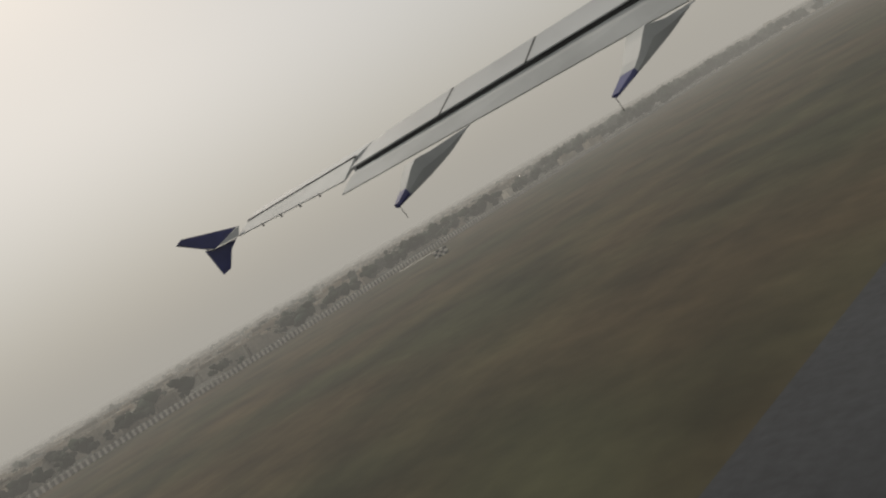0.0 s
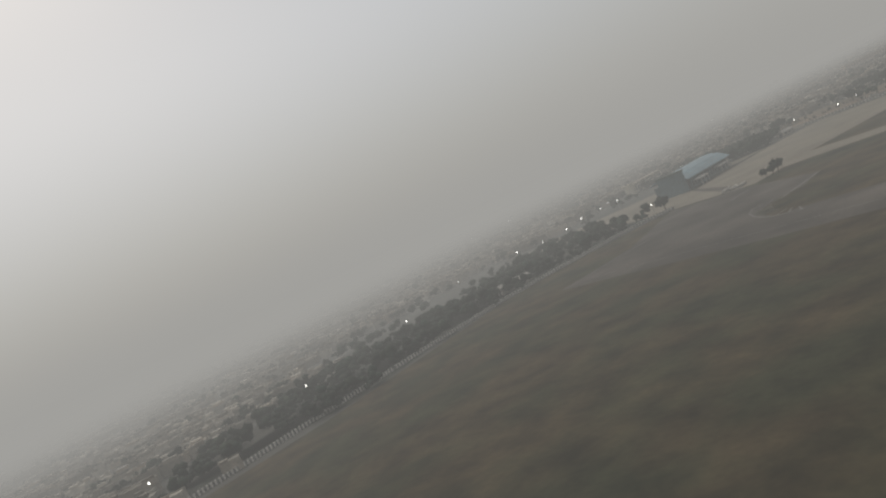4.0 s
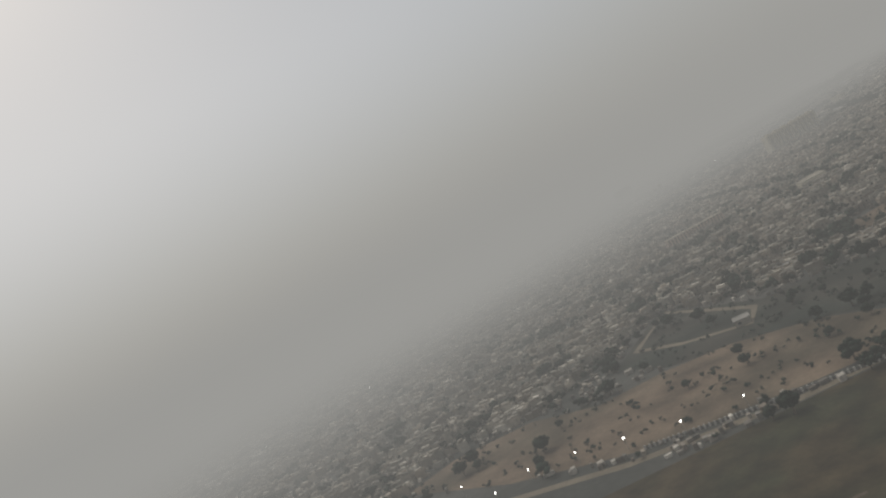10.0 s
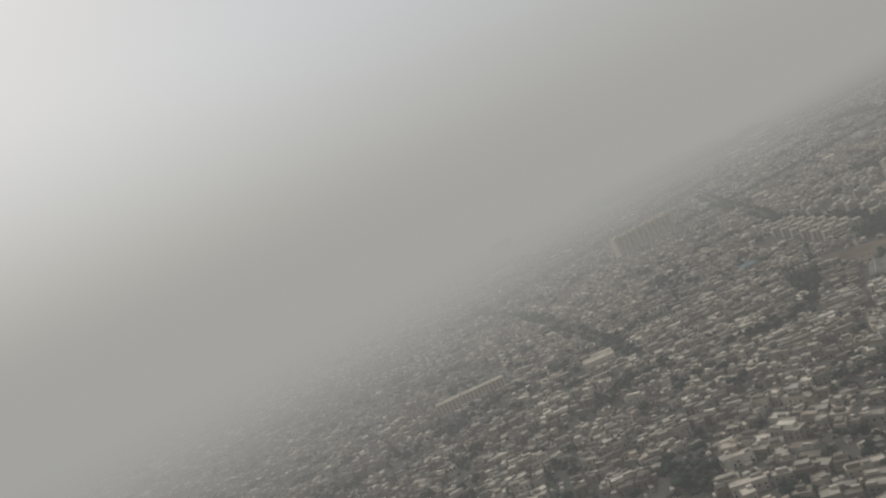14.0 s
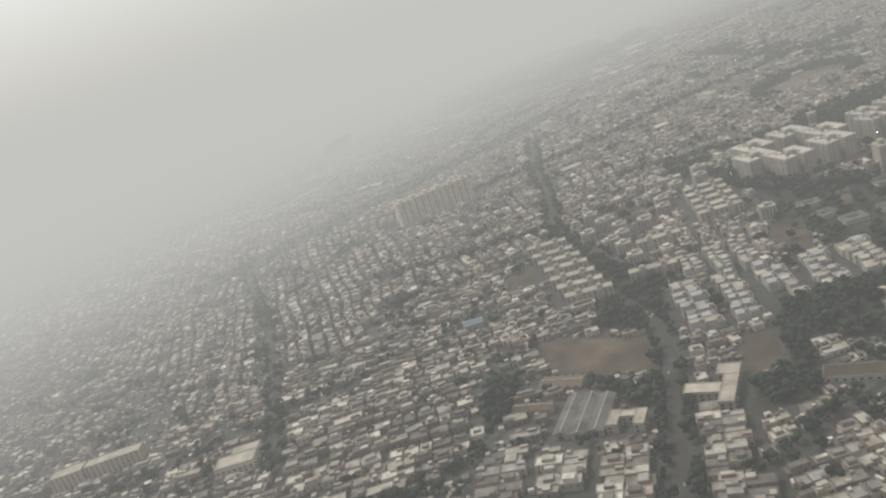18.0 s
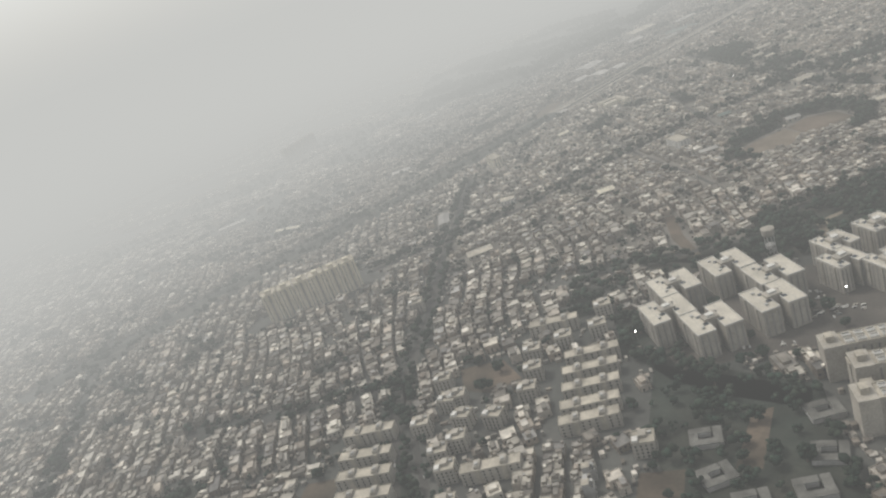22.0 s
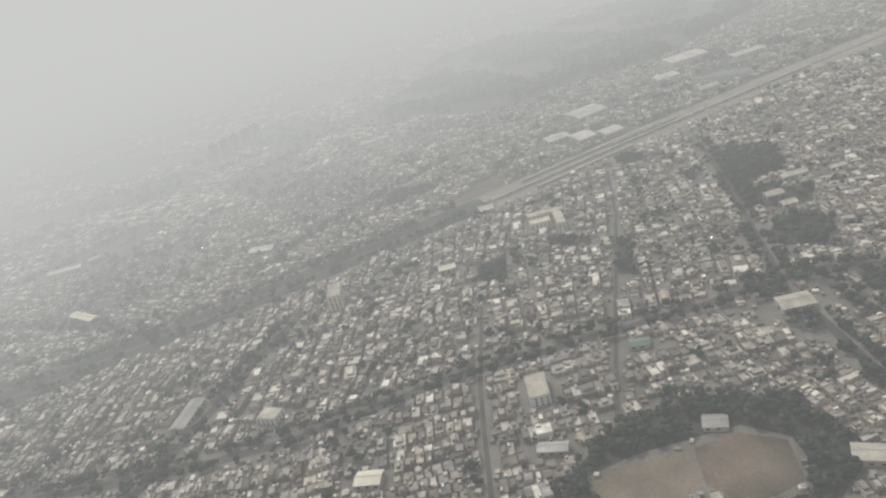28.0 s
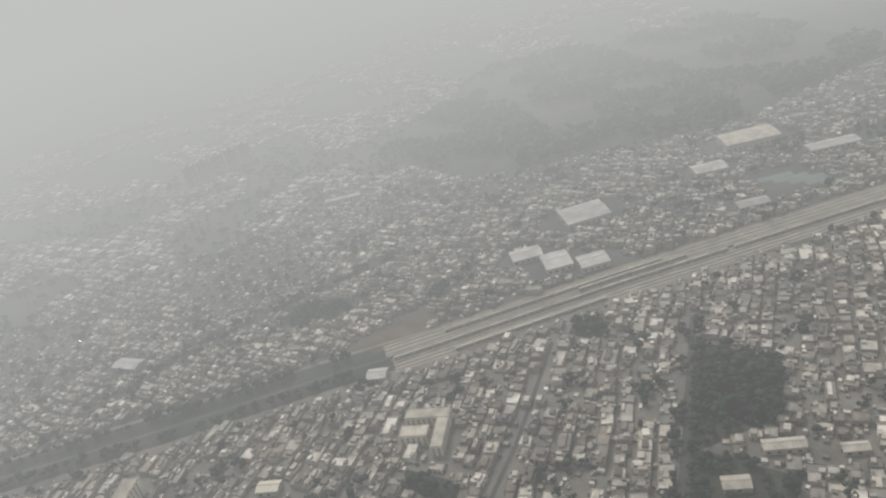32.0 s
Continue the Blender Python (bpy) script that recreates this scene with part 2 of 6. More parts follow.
def sheet(name, pts, z, mat, label, category="ground", thick=0.0):
    """A flat piece of ground with straight edges."""
    n = len(pts)
    area = sum(pts[i][0] * pts[(i + 1) % n][1] - pts[(i + 1) % n][0] * pts[i][1] for i in range(n))
    if area < 0:
        pts = pts[::-1]
    ob = new(name, mesh_of(name, [(x, y, z) for x, y in pts], [range(n)], [mat]))
    return tagged(ob, label, category, kind="structure")


def strip(name, line, width, z, mat, label, category="road", kind="structure"):
    """A road along a line of points."""
    p = [Vector((x, y, 0)) for x, y in line]
    left, right = [], []
    for i, a in enumerate(p):
        d = (p[min(i + 1, len(p) - 1)] - p[max(i - 1, 0)]).normalized()
        s = Vector((-d.y, d.x, 0)) * width / 2
        left.append(a + s)
        right.append(a - s)
    v = [(q.x, q.y, z) for q in left + right]
    n = len(p)
    f = [(i, n + i, n + i + 1, i + 1) for i in range(n - 1)]
    return tagged(new(name, mesh_of(name, v, f, [mat])), label, category, kind=kind)


def box_data(x0, y0, z0, x1, y1, z1):
    v = [(x, y, z) for z in (z0, z1) for x, y in ((x0, y0), (x1, y0), (x1, y1), (x0, y1))]
    f = [(0, 3, 2, 1), (4, 5, 6, 7), (0, 1, 5, 4), (1, 2, 6, 5), (2, 3, 7, 6), (3, 0, 4, 7)]
    return v, f


def boxes(name, blocks, mat, parent=None, label=""):
    """One part made of several blocks, given by two corners each."""
    vs, fs = [], []
    for blk in blocks:
        v, f = box_data(*blk)
        fs += [tuple(i + len(vs) for i in q) for q in f]
        vs += v
    ob = new(name, mesh_of(name, vs, fs, [mat]))
    ob.parent = parent
    return tagged(ob, label) if label else ob


def part(name, bm, mat, parent, label=""):
    me = bpy.data.meshes.new(name)
    bmesh.ops.scale(bm, vec=(K, K, K), verts=bm.verts)
    bm.to_mesh(me)
    bm.free()
    me.materials.append(mat)
    ob = new(name, me)
    ob.parent = parent
    return tagged(ob, label) if label else ob


def spot(x, y, angle=0.0, z=0.0):
    return pose(x * K, y * K, z * K, 0, 0, angle)


def thing(name, x, y, angle, label, category, group="", z=0.0):
    ob = new(name)
    ob.matrix_world = pose(x * K, y * K, z * K, 0, 0, angle)
    return tagged(ob, label, category, group)


# ---- the plan: what covers the ground where ----
X0, Y0, CELL = -3200, -400, 3
NX, NY = 1240, 2040
FREE = np.ones((NX, NY), bool)
BUILT = np.zeros((NX, NY), bool)
GX, GY = np.meshgrid(X0 + CELL * (np.arange(NX) + 0.5), Y0 + CELL * (np.arange(NY) + 0.5), indexing="ij")


def inside(pts):
    hit = np.zeros(GX.shape, bool)
    n = len(pts)
    for i in range(n):
        (x1, y1), (x2, y2) = pts[i], pts[(i + 1) % n]
        if y1 != y2:
            cross = (GY > min(y1, y2)) & (GY <= max(y1, y2)) & (GX < x1 + (GY - y1) * (x2 - x1) / (y2 - y1))
            hit ^= cross
    return hit


def near(line, width):
    hit = np.zeros(GX.shape, bool)
    for (x1, y1), (x2, y2) in zip(line, line[1:]):
        dx, dy = x2 - x1, y2 - y1
        t = np.clip(((GX - x1) * dx + (GY - y1) * dy) / (dx * dx + dy * dy), 0, 1)
        hit |= (GX - x1 - t * dx) ** 2 + (GY - y1 - t * dy) ** 2 < width * width / 4
    return hit


def block(pts):
    FREE[inside(pts)] = False


def unbuilt(x, y):
    return not BUILT[min(NX - 1, max(0, int((x - X0) / CELL))), min(NY - 1, max(0, int((y - Y0) / CELL)))]


def free_at(x, y, r):
    x, y = np.asarray(x), np.asarray(y)
    ok = np.ones(x.shape, bool)
    for dx, dy in ((0, 0), (r, r), (-r, r), (r, -r), (-r, -r)):
        i = np.clip(((x + dx - X0) / CELL).astype(int), 0, NX - 1)
        j = np.clip(((y + dy - Y0) / CELL).astype(int), 0, NY - 1)
        ok &= FREE[i, j]
    return ok


# ---- ground ----
ground = new("ground", mesh_of("ground", [(-9000, -4000, 0), (4000, -4000, 0), (4000, 12000, 0), (-9000, 12000, 0)], [(0, 1, 2, 3)], [M["ground"]]))
tagged(ground, "dusty grey-brown city ground reaching into the haze", "ground", kind="structure")

AIRFIELD = [(400, -400), (-395, -400), (-400, 560), (-430, 760), (-425, 830), (-380, 955), (-300, 925), (-255, 1245), (-88, 1377), (-60, 1416), (400, 1600)]
block(AIRFIELD)
sheet("airfield_grass", AIRFIELD, 0.05, M["grass"], "dry brown mown grass of the airfield")
sheet("terminal_lawn", [(-390, 1188), (-404, 1034), (-424, 1038), (-412, 1128)], 0.15, M["verge"], "dark planted strip before the terminal")
RUNWAY = [(-32, -400), (28, -400), (28, 1150), (-32, 1150)]
sheet("runway", RUNWAY, 0.10, M["runway"], "dark grey asphalt runway with a straight edge", "runway")
APRON = [(-640, 1000), (-290, 930), (-283, 968), (-276, 1011), (-238, 1134), (-239, 1167), (-250, 1246), (-367, 1256), (-390, 1186), (-530, 1130), (-600, 1060)]
block(APRON)
sheet("apron", APRON, 0.12, M["concrete"], "pale sandy concrete apron before the terminal", "apron")
TURN = [(-349, 737), (-342, 820), (-379, 944), (-291, 923), (-219, 881), (-214, 843), (-227, 822), (-226, 792), (-201, 768), (-189, 772), (-32, 760), (-32, 700), (-177, 712)]
sheet("taxiway_pad", TURN, 0.10, M["asphalt"], "worn grey-brown asphalt turning pad", "taxiway")
TAXI = [(-283, 968), (-196, 966), (-137, 963), (-90, 962), (-20, 955), (-20, 975), (-96, 983), (-108, 988), (-114, 1000), (-126, 1060), (-124, 1098), (-128, 1160), (-132, 1183), (-251, 1210), (-244, 1176), (-165, 1157),
        (-155, 1102), (-144, 1057), (-138, 1004), (-143, 992), (-152, 989), (-276, 1011)]
sheet("taxiway", TAXI, 0.14, M["concrete"], "pale concrete taxiway with a link and an angled spur", "taxiway")
for line, w in (([(-234, 1106), (-164, 1141)], 2.2), ([(-104, 836), (-69, 883), (-30, 935)], 1.4), ([(-128, 1178), (-60, 1235)], 2.2)):
    strip("airfield_path", line, w, 0.18, M["clay"], "narrow dusty path across the airfield", "path")
for x, y, n in ((-200, 70, 90), (-180, 120, 120), (-150, 240, 100), (-235, 300, 140), (-120, 200, 60), (-260, 120, 120)):
    sheet("straw_patch", [(x, y), (x + 7, y + n * 0.2), (x + 9, y + n * 0.55), (x + 4, y + n), (x - 3, y + n * 0.7), (x - 6, y + n * 0.3)], 0.07, M["straw"], "straw-coloured strip of long dry grass")
SOIL = [(-514, 1311), (-356, 1300), (-240, 1316), (-130, 1372), (-60, 1420), (-60, 1470), (-107, 1470), (-166, 1490), (-244, 1486), (-299, 1462), (-346, 1420), (-432, 1420), (-500, 1370)]
block(SOIL)
sheet("bare_soil", SOIL, 0.06, M["soil"], "orange-brown bare soil outside the airfield wall")
SCRUB = [(-378, 1500), (-420, 1663), (-257, 1590), (-100, 1640), (-30, 1600), (-60, 1470), (-166, 1490), (-299, 1470)]
block(SCRUB)
sheet("scrub_ground", SCRUB, 0.05, M["verge"], "scrubby green-brown waste ground")
strip("dirt_track", [(-378, 1542), (-406, 1655), (-257, 1572), (-240, 1527), (-312, 1525), (-378, 1542)], 8, 0.10, M["dust"], "pale dirt track round the waste ground", "track")
strip("perimeter_road", [(-640, 1330), (-500, 1300), (-405, 1283), (-356, 1268), (-236, 1300), (-132, 1350), (-40, 1425), (100, 1560)], 9, 0.12, M["dust"], "dusty perimeter road along the airfield wall", "road")
SOIL2 = [(-229, 1759), (-201, 1800), (-145, 1789), (-87, 1776), (-10, 1770), (0, 1640), (-52, 1628), (-108, 1672), (-174, 1706), (-203, 1725)]
block(SOIL2)
sheet("bare_lot", SOIL2, 0.06, M["soil"], "bare brown lot with scattered trees")

ROADS = [
    ([(60, 2130), (-2, 2267), (-46, 2362), (-86, 2417), (-155, 2472), (-303, 2629), (-343, 2679), (-386, 2752), (-453, 2850), (-527, 2948), (-720, 3250)], 16),
    ([(-343, 2679), (-400, 2620), (-560, 2520)], 10), ([(-343, 2679), (-283, 2626), (-200, 2560), (-80, 2480)], 9),
    ([(-1100, 2690), (-917, 2559), (-652, 2385), (-497, 2261), (-330, 2120)], 8),
    ([(-640, 2900), (-540, 3040), (-486, 3137), (-435, 3290), (-358, 3433), (-308, 3528), (-285, 3586), (-262, 3627), (-206, 3682), (-130, 3780)], 17), ([(-285, 3586), (-211, 3573), (-144, 3533), (-90, 3505)], 13), ([(-262, 3627), (-213, 3622), (-150, 3598)], 12),
    ([(-190, 3150), (-269, 3212), (-323, 3249), (-393, 3298), (-520, 3400)], 6), ([(-240, 3330), (-315, 3408), (-437, 3539), (-542, 3652), (-660, 3760)], 6),
    ([(-200, 3540), (-265, 3606), (-360, 3691), (-451, 3773), (-600, 3900)], 9), ([(-90, 3060), (-20, 3150), (30, 3300), (20, 3500)], 9),
    ([(-260, 2900), (-120, 3000), (60, 3060), (260, 3100)], 12), ([(-700, 1700), (-560, 1900), (-470, 2100), (-380, 2250)], 10),
    ([(60, 1750), (60, 2130), (140, 2330)], 9), ([(-900, 3250), (-960, 3450), (-990, 3700)], 9), ([(-1300, 2850), (-1000, 3040), (-860, 3110)], 9),
]
for line, w in ROADS:
    FREE[near(line, w * 0.75 + (10 if w > 11 else 5 if w > 6 else 1))] = False
    strip("city_road", line, w * 0.75, 0.10, M["road"], "grey city road between crowded blocks")
LANES = [(-640, 2900), (-250, 2950), (220, 3080), (150, 4300), (-560, 4300), (-690, 3900), (-780, 3500), (-840, 3120)]
sheet("lane_ground", LANES, 0.03, M["lane"], "pale dusty earth of narrow lanes between houses")
RAIL = [(-1000, 2500), (-930, 2800), (-856, 3120), (-810, 3330), (-772, 3540), (-745, 3665), (-711, 3880), (-650, 4200), (-540, 4700)]
FREE[near(RAIL, 66)] = False
strip("rail_verge", RAIL, 54, 0.06, M["verge"], "dark scrubby railway embankment", "embankment")
OPEN = [
    ("dirt_lot", [(-295, 2476), (-264, 2490), (-290, 2540), (-320, 2520)], "soil"), ("dirt_lot", [(-185, 2362), (-80, 2376), (-60, 2366), (-42, 2324), (-75, 2306), (-146, 2316)], "soil"),
    ("rail_yard_ground", [(-815, 3567), (-820, 3607), (-833, 3678), (-796, 3677), (-777, 3591)], "soil"), ("dirt_lot", [(-31, 2630), (0, 2560), (30, 2575), (0, 2645)], "soil"), ("dirt_lot", [(14, 2385), (44, 2386), (60, 2340), (44, 2316), (31, 2332)], "soil"), ("dirt_path", [(20, 2720), (33, 2730), (51, 2662), (33, 2656)], "soil"),
    ("dirt_street", [(-232, 3066), (-222, 3074), (-182, 3018), (-138, 2972), (-146, 2964), (-192, 3008)], "soil"), ("sports_ground", [(-290, 2714), (-251, 2740), (-208, 2716), (-224, 2687), (-258, 2683)], "soil"),
    ("sandy_field", [(-222, 3275), (-210, 3310), (-184, 3352), (-152, 3330), (-150, 3290), (-180, 3262)], "sand"),
    ("brown_field", [(-182, 3356), (-166, 3392), (-132, 3407), (-98, 3378), (-110, 3330), (-150, 3330)], "soil"),
]
for name, pts, mat in OPEN:
    block(pts)
    sheet(name, pts, 0.07, M["clay" if mat == "soil" else mat], "bare brown open ground among the houses" if mat == "soil" else "pale sandy playing field ringed by trees", "field")
sheet("paved_path", [(-40, 3047), (-21, 3078), (-18, 3070), (-29, 3050), (-9, 3017), (-21, 3014)], 0.13, M["dust"], "pale paved path forking among trees", "path")
PATH_M = near([(-30, 3060), (-15, 3016)], 16)
HEATH = [(-1400, 3800), (-1150, 3880), (-980, 4270), (-1000, 4700), (-1500, 4700), (-1700, 4200)]
block(HEATH)
HEATH_WOOD = inside(HEATH)
sheet("heath", HEATH, 0.05, M["verge"], "dark open scrubland beyond the railway")
# quarters whose blocks stand clear of one another: outline, street angle, width of a block with its street, frontage, height, share of limewashed roofs
QUARTERS = [
    ([(-86, 2458), (-58, 2487), (0, 2396), (-22, 2384), (-55, 2412)], 123, 38, (9, 16), (5.5, 10), 0.3),
    ([(-52, 2496), (-18, 2496), (32, 2413), (3, 2397)], 121, 34, (9, 16), (4.5, 8.5), 0.45),
    ([(-12, 2503), (19, 2516), (57, 2458), (31, 2432)], 123, 34, (9, 16), (4.5, 8.5), 0.45),
    ([(19, 2536), (45, 2549), (89, 2484), (62, 2458)], 122, 34, (8, 15), (4, 8), 0.4),
    ([(50, 2553), (77, 2573), (125, 2505), (97, 2486)], 122, 36, (8, 15), (4, 7.5), 0.4),
    ([(-106, 2534), (-36, 2580), (-14, 2545), (-13, 2511), (-69, 2490)], 123, 25, (6, 10), (6, 10), 0.55),
    ([(-130, 2625), (-75, 2645), (-34, 2582), (-109, 2563)], 123, 25, (6, 10), (6, 10), 0.45),
    ([(-67, 2090), (-24, 2117), (5, 2067), (-46, 2050)], 118, 30, (8, 14), (5, 9), 0.4),
    ([(-32, 2196), (11, 2206), (56, 2094), (14, 2076)], 113, 44, (8, 14), (5, 9), 0.4),
    ([(55, 2183), (96, 2208), (130, 2100), (94, 2082)], 113, 42, (8, 14), (5, 8), 0.3),
    ([(8, 2275), (44, 2285), (79, 2216), (51, 2183)], 113, 38, (8, 14), (5, 9), 0.5),
    ([(-130, 2169), (-90, 2194), (-66, 2144), (-104, 2132)], 117, 42, (8, 13), (5, 8), 0.4),
    ([(-85, 2190), (-40, 2205), (-18, 2148), (-57, 2140)], 113, 42, (8, 13), (5, 8), 0.4),
]
QUARTER_M = np.zeros(FREE.shape, bool)
for quarter in QUARTERS:
    QUARTER_M |= inside(quarter[0])
FREE[QUARTER_M] = False
BUILT[QUARTER_M] = True
WOODS = [
    ([(-440, 780), (-392, 962), (-520, 1000), (-570, 985), (-560, 900), (-520, 780), (-470, 700)], 0.5),
    ([(-392, -200), (-412, 240), (-438, 560), (-450, 690), (-490, 700), (-470, 560), (-440, 240), (-425, -200)], 0.22),
    ([(-466, 1265), (-411, 1262), (-395, 1240), (-430, 1238), (-500, 1262), (-560, 1290), (-500, 1290)], 1.6),
    ([(-89, 2765), (60, 2760), (130, 2640), (130, 2500), (60, 2545), (36, 2590), (-40, 2660)], 0.32),
    ([(-110, 2770), (-60, 2745), (-10, 2735), (60, 2735), (50, 2765), (-20, 2770), (-70, 2790)], 0.9),
    ([(-214, 2960), (-150, 2915), (-20, 2975), (80, 3020), (60, 3060), (-110, 3000)], 0.7),
    ([(-225, 3235), (-250, 3321), (-225, 3410), (-163, 3453), (-85, 3431), (-65, 3360), (-80, 3320), (-94, 3390), (-132, 3412), (-170, 3400), (-214, 3320), (-226, 3275), (-180, 3255), (-170, 3235)], 0.9),
    ([(-520, 3860), (-470, 3900), (-430, 3860), (-440, 3770), (-480, 3790)], 0.8), ([(-680, 3800), (-650, 3830), (-630, 3800), (-660, 3780)], 0.8),
    ([(-235, 2568), (-130, 2518), (-87, 2455), (-68, 2392), (-133, 2384), (-148, 2430), (-158, 2472), (-231, 2541)], 0.9), ([(32, 2447), (98, 2482), (121, 2409), (123, 2382), (73, 2381), (47, 2384)], 0.9),
    ([(48, 2398), (67, 2387), (86, 2336), (95, 2291), (56, 2262), (52, 2312), (69, 2330)], 0.9), ([(-185, 2362), (-80, 2376), (-60, 2366), (-42, 2324), (-75, 2306), (-146, 2316)], 0.16), ([(-150, 2262), (-135, 2225), (-160, 2225), (-172, 2255)], 0.9), ([(-84, 2290), (-30, 2292), (-22, 2260), (-62, 2274)], 0.7), ([(-60, 2390), (-20, 2330), (25, 2240), (-4, 2240), (-40, 2330), (-75, 2385)], 0.8),
    ([(-205, 2303), (-170, 2301), (-136, 2233), (-155, 2212)], 0.9), ([(-170, 2836), (-127, 2842), (-108, 2810), (-121, 2762)], 0.9), ([(-253, 2887), (-216, 2890), (-195, 2843), (-216, 2819)], 0.8),
    ([(91, 2473), (104, 2496), (126, 2513), (109, 2554), (90, 2584), (129, 2588), (149, 2480), (106, 2457)], 0.8), ([(-173, 2953), (-103, 2986), (-109, 3050), (-62, 3110), (3, 3150), (41, 3068), (-7, 3044), (-30, 2985), (-65, 3000), (-130, 2950)], 0.8),
    ([(-564, 3875), (-488, 3914), (-424, 3839), (-492, 3800)], 0.9), ([(-446, 3775), (-368, 3823), (-340, 3780), (-410, 3725)], 0.55), ([(-360, 3735), (-300, 3760), (-270, 3690), (-330, 3670)], 0.6), ([(-225, 3663), (-150, 3720), (-120, 3690), (-184, 3630)], 0.9),
    ([(-498, 3597), (-480, 3610), (-413, 3546), (-430, 3534)], 0.8), ([(-606, 3459), (-576, 3480), (-536, 3452), (-563, 3431)], 0.7), ([(-575, 3555), (-530, 3590), (-510, 3575), (-555, 3540)], 0.7),
    ([(-253, 1751), (-213, 1742), (-190, 1695), (-226, 1702)], 0.8), ([(-165, 1848), (-106, 1826), (-97, 1800), (-137, 1805)], 0.9), ([(-381, 1600), (-264, 1563), (-185, 1490), (-224, 1484), (-302, 1506)], 0.35), ([(-380, 1436), (-334, 1415), (-306, 1370), (-337, 1376)], 0.7),
    ([(-455, 470), (-405, 590), (-430, 690), (-430, 790), (-520, 800), (-560, 640), (-500, 500)], 0.45),
    ([(-452, 1180), (-430, 1165), (-398, 1195), (-395, 1215), (-440, 1215)], 1.5), ([(-930, 3500), (-890, 3560), (-900, 3600), (-950, 3560)], 0.8), ([(-480, 2430), (-440, 2440), (-430, 2475), (-470, 2470)], 0.7),
]
WOOD_FIELDS = []
for pts, dens in WOODS:
    m = inside(pts)
    WOOD_FIELDS.append((m & FREE & ~PATH_M, dens))
    sheet("wood_floor", pts, 0.055, M["verge"], "dark green-brown ground under trees")
    FREE[m] = False

# ---- the crowd of houses ----
HV = np.array([(x, y, 0.0) for x, y in ((0, 0), (1, 0), (1, 1), (0, 1))] * 4)
HF = [(i, (i + 1) % 4, 4 + (i + 1) % 4, 4 + i) for i in range(4)] + [(4 + i, 4 + (i + 1) % 4, 8 + (i + 1) % 4, 8 + i) for i in range(4)] + [
    (8 + i, 8 + (i + 1) % 4, 12 + (i + 1) % 4, 12 + i) for i in range(4)] + [(12, 13, 14, 15)]
HM = [0] * 4 + [1] * 9


def house_verts(w, d, h):
    """Outer walls, a parapet 0.25 m thick and a roof 0.8 m below its top."""
    out = []
    for inset, z in ((0, 0), (0, h), (0.25, h), (0.25, h - 0.8)):
        out += [(sx * (w / 2 - inset), sy * (d / 2 - inset), z) for sx, sy in ((-1, -1), (1, -1), (1, 1), (-1, 1))]
    return np.array(out)


BV = np.array([(sx, sy, z) for z in (0, 1) for sx, sy in ((-.5, -.5), (.5, -.5), (.5, .5), (-.5, .5))])
BF = [(4, 5, 6, 7), (0, 1, 5, 4), (1, 2, 6, 5), (2, 3, 7, 6), (3, 0, 4, 7)]
rng = np.random.default_rng(7)


def rows_of(center, angle, span_u, span_v, street=6.0, wide=(6, 11), deep=(8, 13), tall=(3.2, 11), mess=1.0):
    """Houses back to back in rows, with a street after each second row: x, y, angle, width, depth, height."""
    out = []
    ca, sa = math.cos(radians(angle)), math.sin(radians(angle))
    v, n = -span_v / 2, 0
    while v < span_v / 2:
        depth = rng.uniform(*deep)
        u = -span_u / 2 + rng.uniform(0, 10)
        base = rng.uniform(tall[0], tall[1])
        cut = rng.uniform(60, 140)
        while u < span_u / 2:
            w = rng.uniform(*wide)
            if rng.random() < 0.08:
                w *= 1.8
            if rng.random() > 0.05 + 0.06 * mess:
                dd = depth * rng.uniform(0.62, 1.0)
                off = (depth - dd) / 2 * (1 if n % 2 else -1)
                h = np.clip(base * 0.5 + 0.5 * rng.uniform(*tall), 3, 17)
                cu, cv = u + w / 2, v + depth / 2 + off
                px, py = center[0] + cu * ca - cv * sa, center[1] + cu * sa + cv * ca
                bend = [noise.noise(Vector((px / 160, py / 160, q))) for q in (0, 40, 80)]
                out.append((px + 19 * bend[0], py + 19 * bend[1], angle + (6 + 9 * mess) * bend[2] + rng.normal(0, 1.5 + 3 * mess), w * rng.uniform(0.9, 0.985), dd, h))
            u += w
            cut -= w
            if cut < 0:
                u += rng.uniform(4, 8)
                cut = rng.uniform(60, 140)
        v += depth + (street * rng.uniform(0.6, 1.15) if n % 2 else 0.4)
        n += 1
    return out


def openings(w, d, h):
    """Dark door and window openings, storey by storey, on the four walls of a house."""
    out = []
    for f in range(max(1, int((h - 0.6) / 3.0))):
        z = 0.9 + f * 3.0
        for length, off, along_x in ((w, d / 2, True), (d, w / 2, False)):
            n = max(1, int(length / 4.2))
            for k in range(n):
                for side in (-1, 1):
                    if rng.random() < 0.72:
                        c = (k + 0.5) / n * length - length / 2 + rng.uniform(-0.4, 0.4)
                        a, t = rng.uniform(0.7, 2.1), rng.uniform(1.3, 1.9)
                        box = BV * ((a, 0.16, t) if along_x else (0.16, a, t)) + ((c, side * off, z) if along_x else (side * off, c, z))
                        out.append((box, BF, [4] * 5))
    return out


